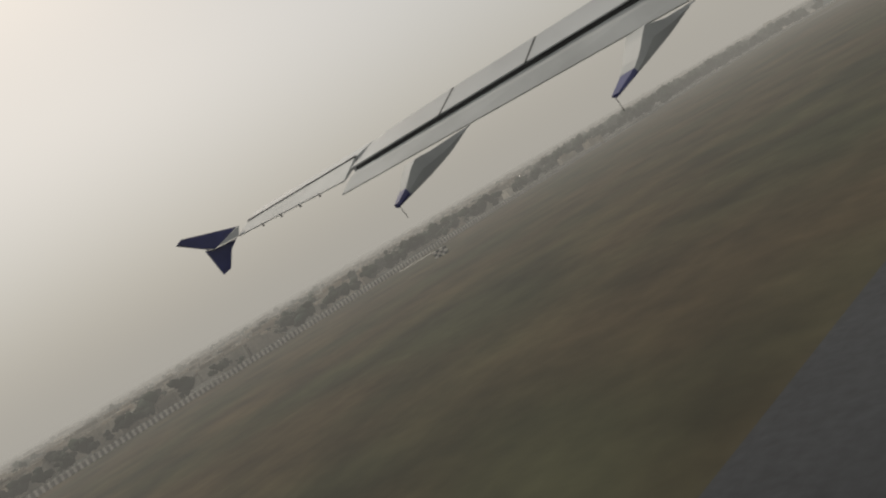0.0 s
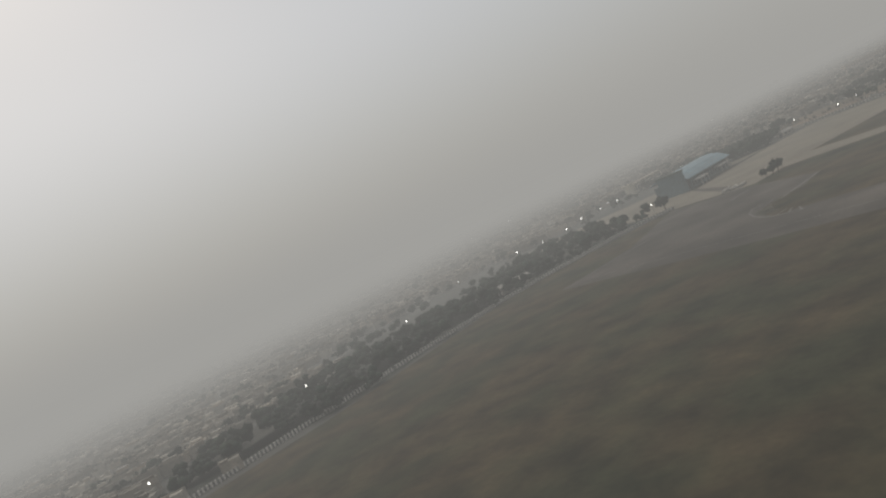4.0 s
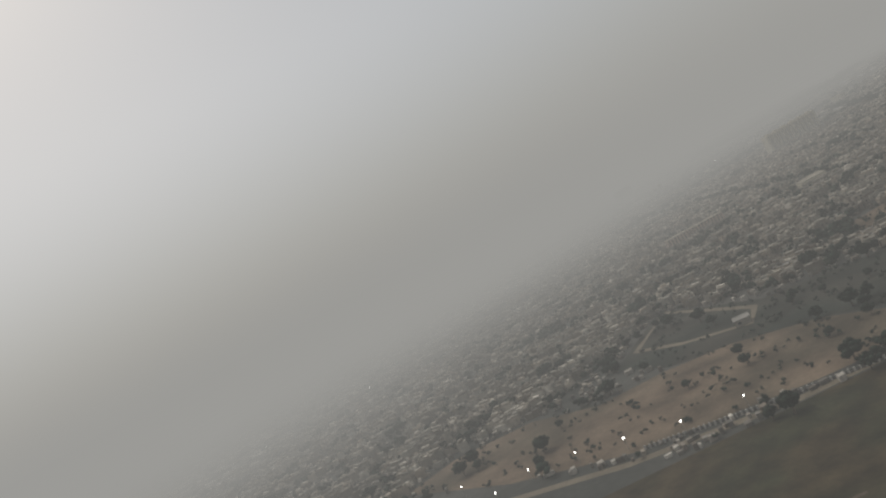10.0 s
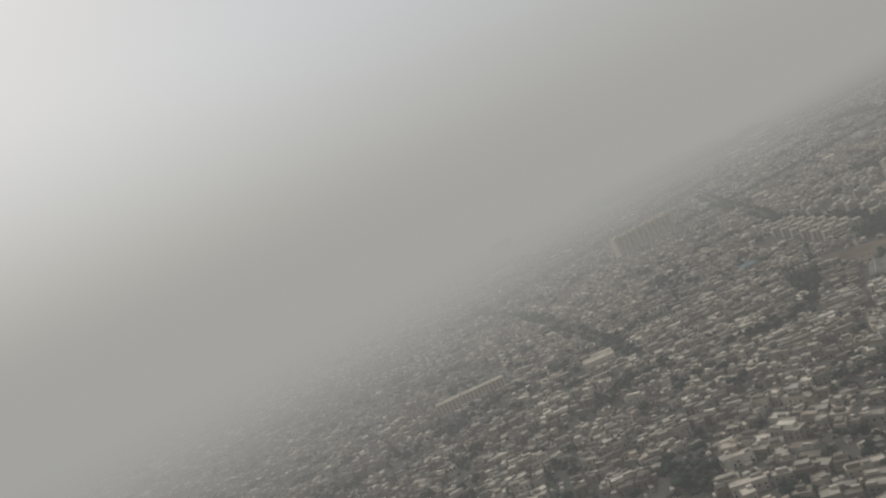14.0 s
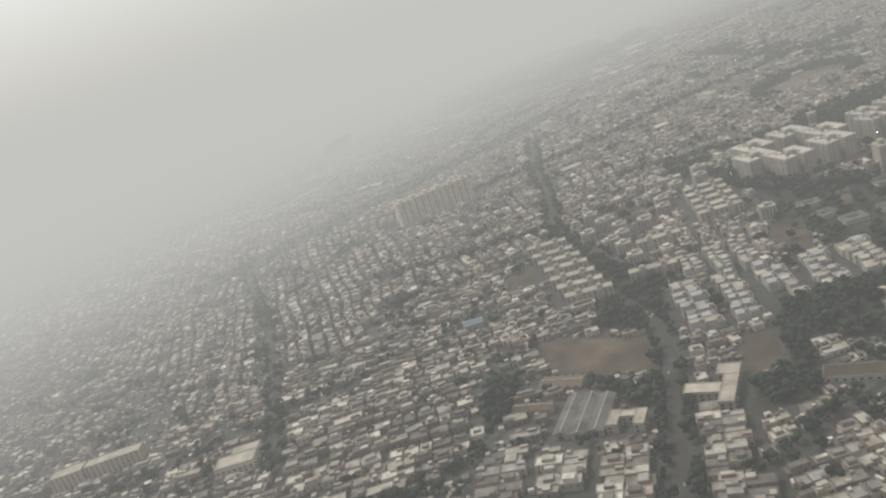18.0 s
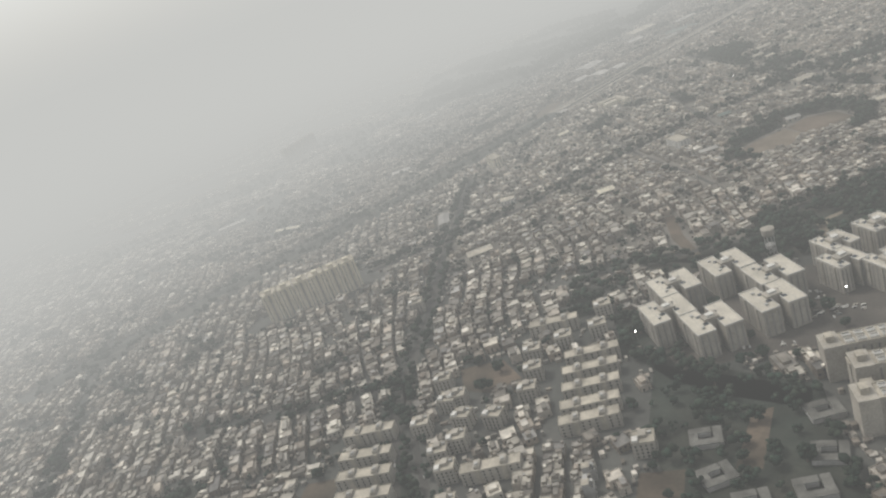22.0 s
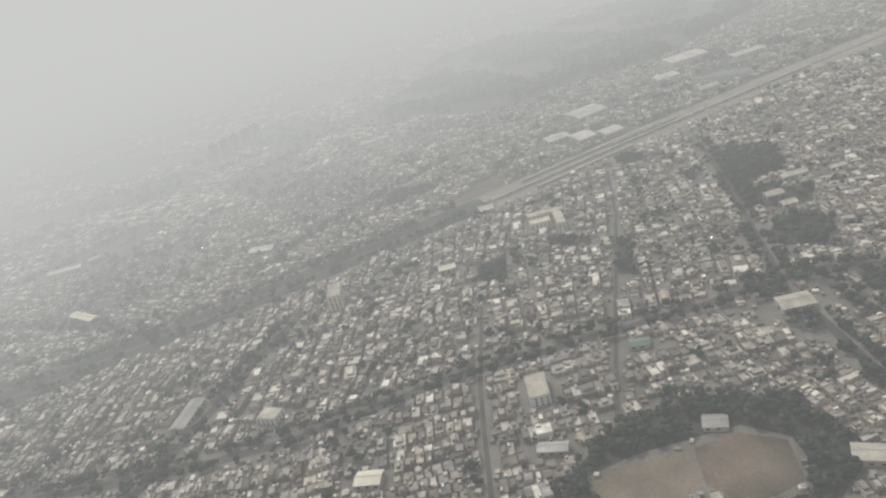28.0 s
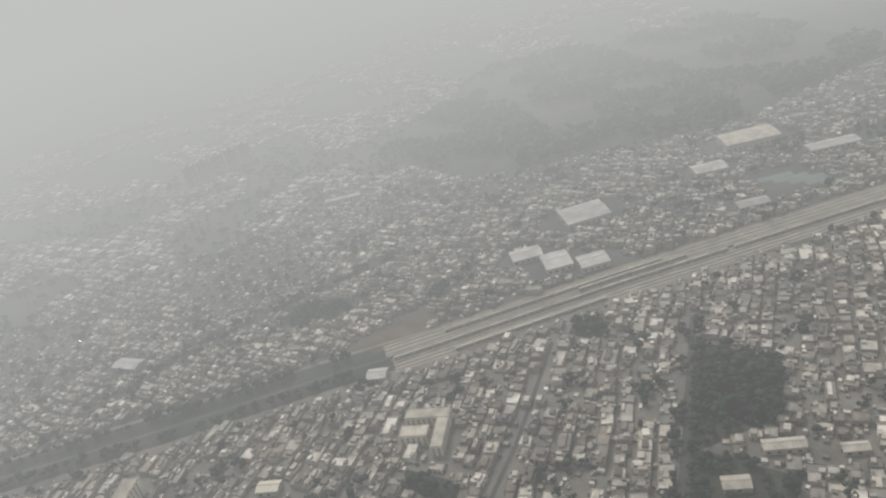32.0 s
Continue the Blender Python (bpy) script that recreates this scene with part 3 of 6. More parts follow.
def build_stuff(name, rows, label, light=None):
    V, F, I = [], [], []
    at = 0
    for x, y, a, w, d, h in rows:
        ca, sa = math.cos(radians(a)), math.sin(radians(a))
        v = house_verts(w, d, h)
        share = light if light is not None else (0.5 if y < 1700 else 0.36 if y < 2420 else 0.24 if y < 3150 else 0.16) + 0.35 * noise.noise(Vector((x / 90, y / 90, 21)))
        pick = rng.random()
        top = 2 if pick < share else 3 if pick > 0.80 else 1
        face = 2 if rng.random() < (0.45 if y < 1700 else 0.25 if y < 2060 else 0.12) else 0
        pieces = [(v, HF, [face] * 4 + [top] * 9)]
        k = rng.random()
        if x < -1250:
            # far out a plain block of flats or sheds is enough
            pieces, k = [(BV * (w, d, h), BF, [top] + [face] * 4)], 0.6 if k < 0.4 else 2
        elif x > -560 and y > 1650:
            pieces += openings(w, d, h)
        if k < 0.75 and x >= -1250:
            b = BV * (w * rng.uniform(0.25, 0.45), d * rng.uniform(0.2, 0.35), rng.uniform(1.7, 2.5))
            b = b + (rng.choice((-.26, .26)) * w, rng.choice((-.3, .3)) * d, h - 0.8)
            pieces.append((b, BF, [rng.choice((1, 2, 3)), 0, 0, 0, 0]))
        if 0.55 < k < 1.5:
            b = BV * (w * rng.uniform(0.4, 0.8), d * rng.uniform(0.35, 0.6), rng.uniform(2.6, 3.3)) + (0, (rng.random() - .5) * d * 0.3, h - 0.8)
            pieces.append((b, BF, [top, 0, 0, 0, 0]))
        for pv, pf, pm in pieces:
            q = np.array(pv)
            r = np.empty_like(q)
            r[:, 0], r[:, 1], r[:, 2] = x + q[:, 0] * ca - q[:, 1] * sa, y + q[:, 0] * sa + q[:, 1] * ca, q[:, 2]
            V.append(r)
            F += [tuple(i + at for i in f) for f in pf]
            I += pm
            at += len(q)
    if not V:
        return None
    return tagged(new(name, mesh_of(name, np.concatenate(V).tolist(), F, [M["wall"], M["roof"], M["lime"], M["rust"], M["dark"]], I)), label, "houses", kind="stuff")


def quarter_rows(pts, angle, pitch, front, tall):
    """Two rows back to back in each block of a quarter, cut to its outline."""
    ca, sa = math.cos(radians(angle)), math.sin(radians(angle))
    u = [x * ca + y * sa for x, y in pts]
    v = [-x * sa + y * ca for x, y in pts]
    n = max(1, round((max(v) - min(v)) / pitch))
    width = (max(v) - min(v)) / n
    out = []
    for k in range(n):
        deep = (width - 5.0) / 2
        for side in (-1, 1):
            a = min(u) + rng.uniform(0, 3)
            while a < max(u):
                w = rng.uniform(*front)
                d = deep * rng.uniform(0.62, 1.0)
                cu, cv = a + w / 2, min(v) + (k + 0.5) * width + side * (0.15 + d / 2)
                x, y = cu * ca - cv * sa, cu * sa + cv * ca
                if sum((y1 > y) != (y2 > y) and x < x1 + (y - y1) * (x2 - x1) / (y2 - y1) for (x1, y1), (x2, y2) in zip(pts, pts[1:] + pts[:1])) % 2 and rng.random() > 0.05:
                    out.append((x, y, angle + rng.normal(0, 0.8), w * rng.uniform(0.93, 0.99), d, rng.uniform(*tall)))
                a += w
    return np.array(out)


NEAR = [(-60, 2150), (150, 2150), (170, 2530), (30, 2540), (-110, 2440), (-80, 2330)]
DISTRICTS = [
    # polygon, row angle, width, depth, height
    ("near", NEAR, 37, (7.5, 13), (9, 14), (3.4, 8)),
    ("south", [(-420, -300), (-420, 700), (-700, 700), (-700, 1330), (-3000, 1330), (-3000, -300)], 62, (9, 17), (11, 18), (4, 11)),
    ("west", [(-640, 1000), (-640, 1330), (-520, 1300), (-420, 1440), (-430, 1670), (-240, 1600), (-20, 1640), (80, 1800), (150, 2060), (-560, 2060), (-800, 2250), (-3000, 2300), (-3000, 1330), (-700, 1330), (-700, 1000)], 28, (8, 16), (9, 14), (4, 12)),
    ("market", [(-560, 2060), (-560, 2140), (-530, 2250), (-430, 2333), (-470, 2440), (-310, 2560), (-210, 2500), (-60, 2390), (30, 2250), (150, 2250), (150, 2060)], 36, (10, 18), (11, 15), (4, 9)),
    ("old_town", [(150, 2150), (190, 2700), (-300, 2650), (-800, 2900), (-1000, 2900), (-3000, 3000), (-3000, 2300), (-800, 2250), (-200, 2050)], 141, (9, 17), (12, 15.5), (5, 11)),
    ("terrace", [(-411, 2867), (-457, 3000), (-396, 3086), (-292, 3140), (-186, 3238), (-95, 3191), (-61, 3119), (-116, 3027), (-136, 2972), (-208, 2914), (-360, 2825)], 131, (9, 16), (12, 16), (5, 11)),
    ("middle", [(190, 2700), (220, 3080), (-250, 2950), (-640, 2900), (-930, 2800), (-800, 2900), (-300, 2650)], 134, (9, 17), (12, 17), (5, 11)),
    ("north_side", [(-640, 2900), (-540, 3040), (-486, 3137), (-435, 3290), (-358, 3433), (-308, 3528), (-285, 3586), (-262, 3627), (-206, 3682), (-60, 3900), (100, 4300), (-620, 4300), (-700, 3900), (-856, 3120), (-930, 2800)], 139, (8, 16), (11, 16), (3.4, 8)),
    ("corner", [(-165, 3475), (-100, 3400), (-40, 3420), (-60, 3560), (-200, 3600)], 160, (5, 8), (14, 19), (4, 8)),
    ("north", [(-640, 2900), (-250, 2950), (220, 3080), (100, 4300), (-620, 4300), (-700, 3900), (-856, 3120), (-930, 2800)], 60, (5.5, 9.5), (14, 20), (3.6, 8)),
    ("beyond", [(-1000, 2900), (-930, 2800), (-856, 3120), (-745, 3665), (-650, 4200), (-540, 4700), (-3000, 4700), (-3000, 3000)], 40, (7, 13), (9, 15), (3.6, 9)),
]


TAKEN = np.zeros(FREE.shape, bool)


def houses_in(pts, angle, wide, deep, tall, mess, street=6.0):
    x, y = np.array(pts).T
    c = ((x.min() + x.max()) / 2, (y.min() + y.max()) / 2)
    span = math.hypot(np.ptp(x), np.ptp(y))
    rows = rows_of(c, angle, span, span, street, wide=wide, deep=deep, tall=tall, mess=mess)
    a = np.array(rows)
    m = inside(pts) & ~TAKEN
    TAKEN[m] = True
    i = ((a[:, 0] - X0) / CELL).astype(int)
    j = ((a[:, 1] - Y0) / CELL).astype(int)
    ok = (i >= 0) & (i < NX) & (j >= 0) & (j < NY)
    ok[ok] = m[i[ok], j[ok]]
    ok &= free_at(a[:, 0], a[:, 1], 4)
    # far out, where the haze hides all, the rows thin out
    ok &= a[:, 0] > -2300
    return a[ok]


# ---- large buildings ----
def tube(bm, x, y, z0, z1, r0, r1, n=12):
    """A round, slightly tapered post."""
    lo = [bm.verts.new((x + r0 * math.cos(a), y + r0 * math.sin(a), z0)) for a in np.linspace(0, math.tau, n, endpoint=False)]
    hi = [bm.verts.new((x + r1 * math.cos(a), y + r1 * math.sin(a), z1)) for a in np.linspace(0, math.tau, n, endpoint=False)]
    for i in range(n):
        bm.faces.new((lo[i], lo[(i + 1) % n], hi[(i + 1) % n], hi[i]))
    bm.faces.new(hi)
    bm.faces.new(lo[::-1])


def rim(x0, y0, x1, y1, z, h=0.9, t=0.35):
    """The four walls of a parapet round a flat roof."""
    return [(x0, y0, z, x1, y0 + t, z + h), (x0, y1 - t, z, x1, y1, z + h), (x0, y0 + t, z, x0 + t, y1 - t, z + h), (x1 - t, y0 + t, z, x1, y1 - t, z + h)]


WINDOW = {}


def window(parent, x, y, z, w, h, side, deep=0.3, name="window", mat="dark"):
    """A pane in its frame, standing a little proud of a wall: side 0 along x, 1 along y."""
    key = (round(w, 2), round(h, 2), side, name)
    if key not in WINDOW:
        a, b = (w / 2, deep / 2) if side == 0 else (deep / 2, w / 2)
        v, f = box_data(-a, -b, 0, a, b, h)
        WINDOW[key] = mesh_of(name, v, f, [M[mat]])
    ob = new(name, WINDOW[key])
    ob.parent = parent
    ob.location = (x * K, y * K, z * K)
    return ob


def h_tower(x, y, angle, length=44, wide=17, h=26):
    """Two long wings side by side and a core between them, eight storeys."""
    t = thing("apartment_tower", x, y, angle, "tall cream-grey H-shaped apartment tower with a flat pale roof", "apartment tower", "H-shaped towers")
    a, g = length / 2, 4.0
    for sy in (-1, 1):
        y0, y1 = (g, g + wide) if sy > 0 else (-g - wide, -g)
        wing = boxes("wing", [(-a, y0, 0, a, y1, h)], M["pale"], t)
        boxes("parapet", rim(-a, y0, a, y1, h, 1.1), M["white"], wing)
        boxes("roof", [(-a + 0.4, y0 + 0.4, h, a - 0.4, y1 - 0.4, h + 0.25)], M["tower_top"], wing)
        boxes("roof_joint", [(-a + 0.5, y0 + wide * 0.48, h + 0.25, a - 0.5, y0 + wide * 0.48 + 0.3, h + 0.34)], M["grey"], wing)
        n = int(length / 5.5)
        for k in range(n):
            u, v = -a + 3 + k * (length - 6) / (n - 1), y1 if sy > 0 else y0
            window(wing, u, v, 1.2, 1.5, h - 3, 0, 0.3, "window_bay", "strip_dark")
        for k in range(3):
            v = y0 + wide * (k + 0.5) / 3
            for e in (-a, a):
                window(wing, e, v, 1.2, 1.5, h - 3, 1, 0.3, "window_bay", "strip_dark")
        for u in (-a * 0.5, a * 0.5):
            boxes("balcony_bay", [(u - 1.6, y1 if sy > 0 else y0 - 0.9, 3, u + 1.6, y1 + 0.9 if sy > 0 else y0, h - 0.6)], M["pale"], wing)
    core = boxes("core", [(-5, -g - 3.2, h + 0.26, 5, g + 3.2, h + 3.0), (-5, -g + 0.02, 0, 5, g - 0.02, h + 0.24)], M["pale"], t)
    boxes("lift_room", [(-2.6, -3.5, h + 3.0, 2.6, 3.5, h + 5.0)], M["white"], core)
    # raised dark lids for the wells, with the shafts' shade as their colour
    for u in (-9.6, 5.4):
        for v in (-g - 5.6, g + 0.6):
            boxes("light_well", [(u, v, h + 0.26, u + 4.2, v + 5.0, h + 0.6)], M["dark"], t)
    for u in (-12, 13):
        boxes("water_tank", [(u - 1.3, -g - 9, h + 0.26, u + 1.3, -g - 6.6, h + 2.0)], M["grey"], t)
    return t


M["tower_top"] = shade("tower_roof", (0.44, 0.405, 0.34), (0.8, 1.1), 0.06, 0.5, obj=0.06)
H_SPOTS = [(-113, 2865), (-96, 2817), (-48, 2807), (-77, 2909), (-27, 2897), (-9, 2851)]
SMALL_H = [(11, 2957), (28, 2923), (67, 2924), (38, 2995), (82, 2968)]
tower = h_tower(*H_SPOTS[0], -41)
for x, y in H_SPOTS[1:]:
    copy_thing(tower, spot(x, y, -41))
slim = h_tower(*SMALL_H[0], -34, 33, 11.5)
for x, y in SMALL_H[1:]:
    copy_thing(slim, spot(x, y, -34))
for x, y in H_SPOTS + SMALL_H:
    FREE[(GX - x) ** 2 + (GY - y) ** 2 < 31 ** 2] = False
    BUILT[(GX - x) ** 2 + (GY - y) ** 2 < 29 ** 2] = True
TOWERS = [(-140, 2830), (-60, 2760), (60, 2830), (130, 2900), (90, 3010), (-60, 2930)]
block(TOWERS)
sheet("courtyard", TOWERS, 0.08, M["asphalt"], "green and paved yard round the apartment towers", "yard")


def fin_block(x, y, angle):
    """A deep apartment block with rows of roof openings."""
    t = thing("apartment_block", x, y, angle, "large beige apartment block with rows of openings in its roof", "apartment block", "roof-well blocks")
    h = 30
    body = boxes("body", [(-28, -9, 0, 28, 9, h)], M["pale"], t)
    boxes("end_wing", [(-42, -10, 0, -28.2, 12, h + 1)], M["pale"], t)
    boxes("parapet", rim(-28, -9, 28, 9, h), M["slab"], body)
    boxes("roof", [(-27.6, -8.6, h, 27.6, 8.6, h + 0.2)], M["slab"], body)
    for k in range(6):
        for v in (-4.2, 4.2):
            u = -22 + k * 8.8
            boxes("roof_frame", rim(u - 3, v - 2.6, u + 3, v + 2.6, h + 0.2, 1.4), M["white"], t)
            boxes("roof_well", [(u - 2.4, v - 2, h + 0.22, u + 2.4, v + 2, h + 0.5)], M["grey"], t)
    for k in range(10):
        for e in (-9, 9):
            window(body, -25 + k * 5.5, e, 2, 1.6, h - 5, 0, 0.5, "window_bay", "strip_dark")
    boxes("stair_head", [(-38, -3, h + 1, -32, 5, h + 6)], M["slab"], t)
    return t


fin = fin_block(92, 2800, 33)
FINS = [(92, 2800), (120, 2780), (133, 2742)]
for x, y in FINS[1:]:
    copy_thing(fin, spot(x, y, 33))
for x, y in ((86, 2765), (103, 2739)):
    link = thing("stair_block", x, y, 33, "stepped pale stair block between two apartment blocks", "apartment block", "stair blocks")
    boxes("tower", [(-6, -4, 0, 2, 6, 27)], M["pale"], link)
    boxes("lower_step", [(2.02, -5, 0, 9, 5, 24)], M["pale"], link)
    boxes("roof", [(-6.3, -4.3, 27, 2.3, 6.3, 27.5)], M["slab"], link)
    boxes("lower_roof", [(2.4, -5.3, 24, 9.3, 5.3, 24.4)], M["slab"], link)
for x, y in FINS:
    FREE[(GX - x) ** 2 + (GY - y) ** 2 < 40 ** 2] = False


def cream_slab(x, y, angle, h=45, mat="cream"):
    t = thing("cream_tower", x, y, angle, "tall cream-painted apartment tower with stepped bays", "apartment tower", "cream towers")
    body = boxes("body", [(-11, -10, 0, 11, 10, h)], M[mat], t)
    for u in (-7, 7):
        boxes("bay", [(u - 3, -12.5, 0, u + 3, -10.02, h + 1)], M[mat], t)
        boxes("bay", [(u - 3, 10.02, 0, u + 3, 12.5, h + 1)], M[mat], t)
    boxes("parapet", rim(-11, -10, 11, 10, h, 1.2), M[mat], body)
    boxes("stair_head", [(-4, -4, h, 4, 4, h + 4)], M[mat], t)
    boxes("roof", [(-10.6, -9.6, h, 10.6, 9.6, h + 0.2)], M["slab"], body)
    for e in (-10.1, 10.1):
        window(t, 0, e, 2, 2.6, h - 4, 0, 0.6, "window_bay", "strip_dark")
    for u in (-7, 7):
        for k in range(12):
            for e in (-12.5,):
                window(t, u, e, 2 + k * 3.5, 2.0, 1.6, 0)
    return t


cream = cream_slab(-692, 2758, 60)
for k in range(1, 6):
    copy_thing(cream, spot(-692 + 13.2 * k, 2758 + 20 * k, 60))
FREE[near([(-705, 2740), (-615, 2875)], 50)] = False
far = cream_slab(-1612, 3470, 75, 42, "pale")
for k in range(1, 5):
    copy_thing(far, spot(-1612 - 8 * k, 3470 + 30 * k, 75))
FREE[near([(-1612, 3460), (-1645, 3600)], 50)] = False


def row_slab(x, y, angle, length=52, name="flats", wall="pale"):
    """A four-storey slab of flats with bright roof terraces."""
    t = thing("apartment_slab", x, y, angle, "four-storey beige slab of flats with white roof terraces", "apartment building", "rows of flats")
    h, a = 13, length / 2
    body = boxes("body", [(-a, -6.5, 0, a, 6.5, h)], M[wall], t)
    boxes("parapet", rim(-a, -6.5, a, 6.5, h), M["slab"], body)
    for u0, u1 in ((-a + 0.6, -a + 10), (-7, 9), (a - 9, a - 0.6)):
        boxes("roof_terrace", [(u0, -6, h, u1, 6, h + 0.35)], M["slab"], t)
    for u in (-a * 0.42, a * 0.45):
        head = boxes("stair_head", [(u - 2.6, -4, h, u + 2.6, 5, h + 3)], M[wall], t)
        boxes("water_tank", [(u - 1.4, -3, h + 3, u + 1.4, 0, h + 4.6)], M["grey"], head)
        for e in (-6.5, 6.5):
            boxes("stair_bay", [(u - 2, e - 0.6, 0, u + 2, e + 0.6, h + 0.8)], M["slab"], t)
    n = int(length / 5.5)
    for k in range(n):
        u = -a + 3 + k * (length - 6) / (n - 1)
        for f in range(4):
            for e in (-6.5, 6.5):
                window(t, u, e, 1.2 + f * 3.1, 1.7, 1.5, 0)
    return t


slab = row_slab(-149, 2758, 35)
SLABS = [(-136, 2734, 35), (-121, 2711, 35), (-107, 2687, 35), (-96, 2668, 35)]
SLABS += [(-301, 2591, 32), (-276, 2563, 32), (-255, 2542, 32), (-234, 2521, 32), (-211, 2495, 32), (-190, 2473, 32), (-168, 2452, 32)]
SLABS += [(-144, 2590, 35), (-116, 2505, 30), (-223, 2800, 33)]
for x, y, a in SLABS:
    copy_thing(slab, spot(x, y, a))
for x, y, a in SLABS + [(-149, 2758, 35)]:
    d = (30 * math.cos(radians(a)), 30 * math.sin(radians(a)))
    FREE[near([(x - d[0], y - d[1]), (x + d[0], y + d[1])], 20)] = False
    BUILT[near([(x - d[0], y - d[1]), (x + d[0], y + d[1])], 20)] = True


def point_block(x, y, angle, h=14.5):
    """A compact block of flats with a stepped roof."""
    t = thing("flats_block", x, y, angle, "small cream four-storey block of flats with cluttered roof", "apartment building", "blocks of flats")
    body = boxes("body", [(-9, -8, 0, 9, 8, h), (-4, 8.02, 0, 4, 10, h)], M["pale"], t)
    boxes("parapet", rim(-9, -8, 9, 8, h, 1.0), M["slab"], body)
    boxes("roof", [(-8.6, -7.6, h, 8.6, 7.6, h + 0.2)], M["slab"], body)
    boxes("stair_head", [(-3, -2, h + 0.2, 3, 5, h + 3.2)], M["pale"], t)
    boxes("roof_room", [(-8, -7, h + 0.2, -3.5, -1, h + 2.7)], M["white"], t)
    boxes("water_tank", [(4, 2, h + 0.2, 7, 4.5, h + 2.2)], M["grey"], t)
    for f in range(4):
        for u in (-6, -2, 2, 6):
            window(t, u, -8, 1.3 + f * 3.3, 1.6, 1.6, 0)
        for v in (-4, 4):
            window(t, 9, v, 1.3 + f * 3.3, 1.6, 1.6, 1)
    return t


pt = point_block(-281, 2681, 35)
POINTS = [(-250, 2655, 20), (-217, 2638, 20), (-214, 2748, 35), (-193, 2720, 35), (-178, 2690, 30), (-194, 2776, 35), (-185, 2838, 40), (-169, 2802, 38), (-186, 2648, 15)]
POINTS += [(-252, 2616, 35), (-200, 2610, 35), (-182, 2574, 35), (-152, 2540, 32), (-37, 2654, 30), (-245, 2662, 35), (-205, 2590, 35), (-448, 2812, 40)]
for x, y, a in POINTS:
    copy_thing(pt, spot(x, y, a))
for x, y, a in POINTS + [(-281, 2681, 35)]:
    FREE[(GX - x) ** 2 + (GY - y) ** 2 < 15 ** 2] = False
    BUILT[(GX - x) ** 2 + (GY - y) ** 2 < 13 ** 2] = True


def ring_hall(x, y, angle, w=24, d=20):
    """A low hall round a small court."""
    t = thing("courtyard_house", x, y, angle, "low pale flat-roofed house round a small open court", "house", "courtyard houses")
    for name, b in (("wing", (-w / 2, -d / 2, 0, w / 2, -d / 2 + 6, 4.5)), ("wing", (-w / 2, d / 2 - 6, 0, w / 2 - 8, d / 2, 4.5)), ("wing", (-w / 2, -d / 2 + 6.02, 0, -w / 2 + 6, d / 2 - 6.02, 4.3)), ("wing", (w / 2 - 6, -d / 2 + 6.02, 0, w / 2, d / 2, 4.3))):
        o = boxes(name, [b], M["grey"], t)
        boxes("roof", [(b[0] - 0.4, b[1] - 0.3, b[5], b[3] + 0.4, b[4] + 0.3, b[5] + 0.4)], M["ash"], o)
    return t


hall = ring_hall(1, 2679, 30)
HALLS = [(26, 2643, 50), (58, 2626, 35), (90, 2651, 35), (88, 2688, 20), (70, 2732, 40), (128, 2598, 35)]
for x, y, a in HALLS:
    copy_thing(hall, spot(x, y, a))
for x, y, a in HALLS + [(1, 2679, 30)]:
    FREE[(GX - x) ** 2 + (GY - y) ** 2 < 18 ** 2] = False
    BUILT[(GX - x) ** 2 + (GY - y) ** 2 < 17 ** 2] = True


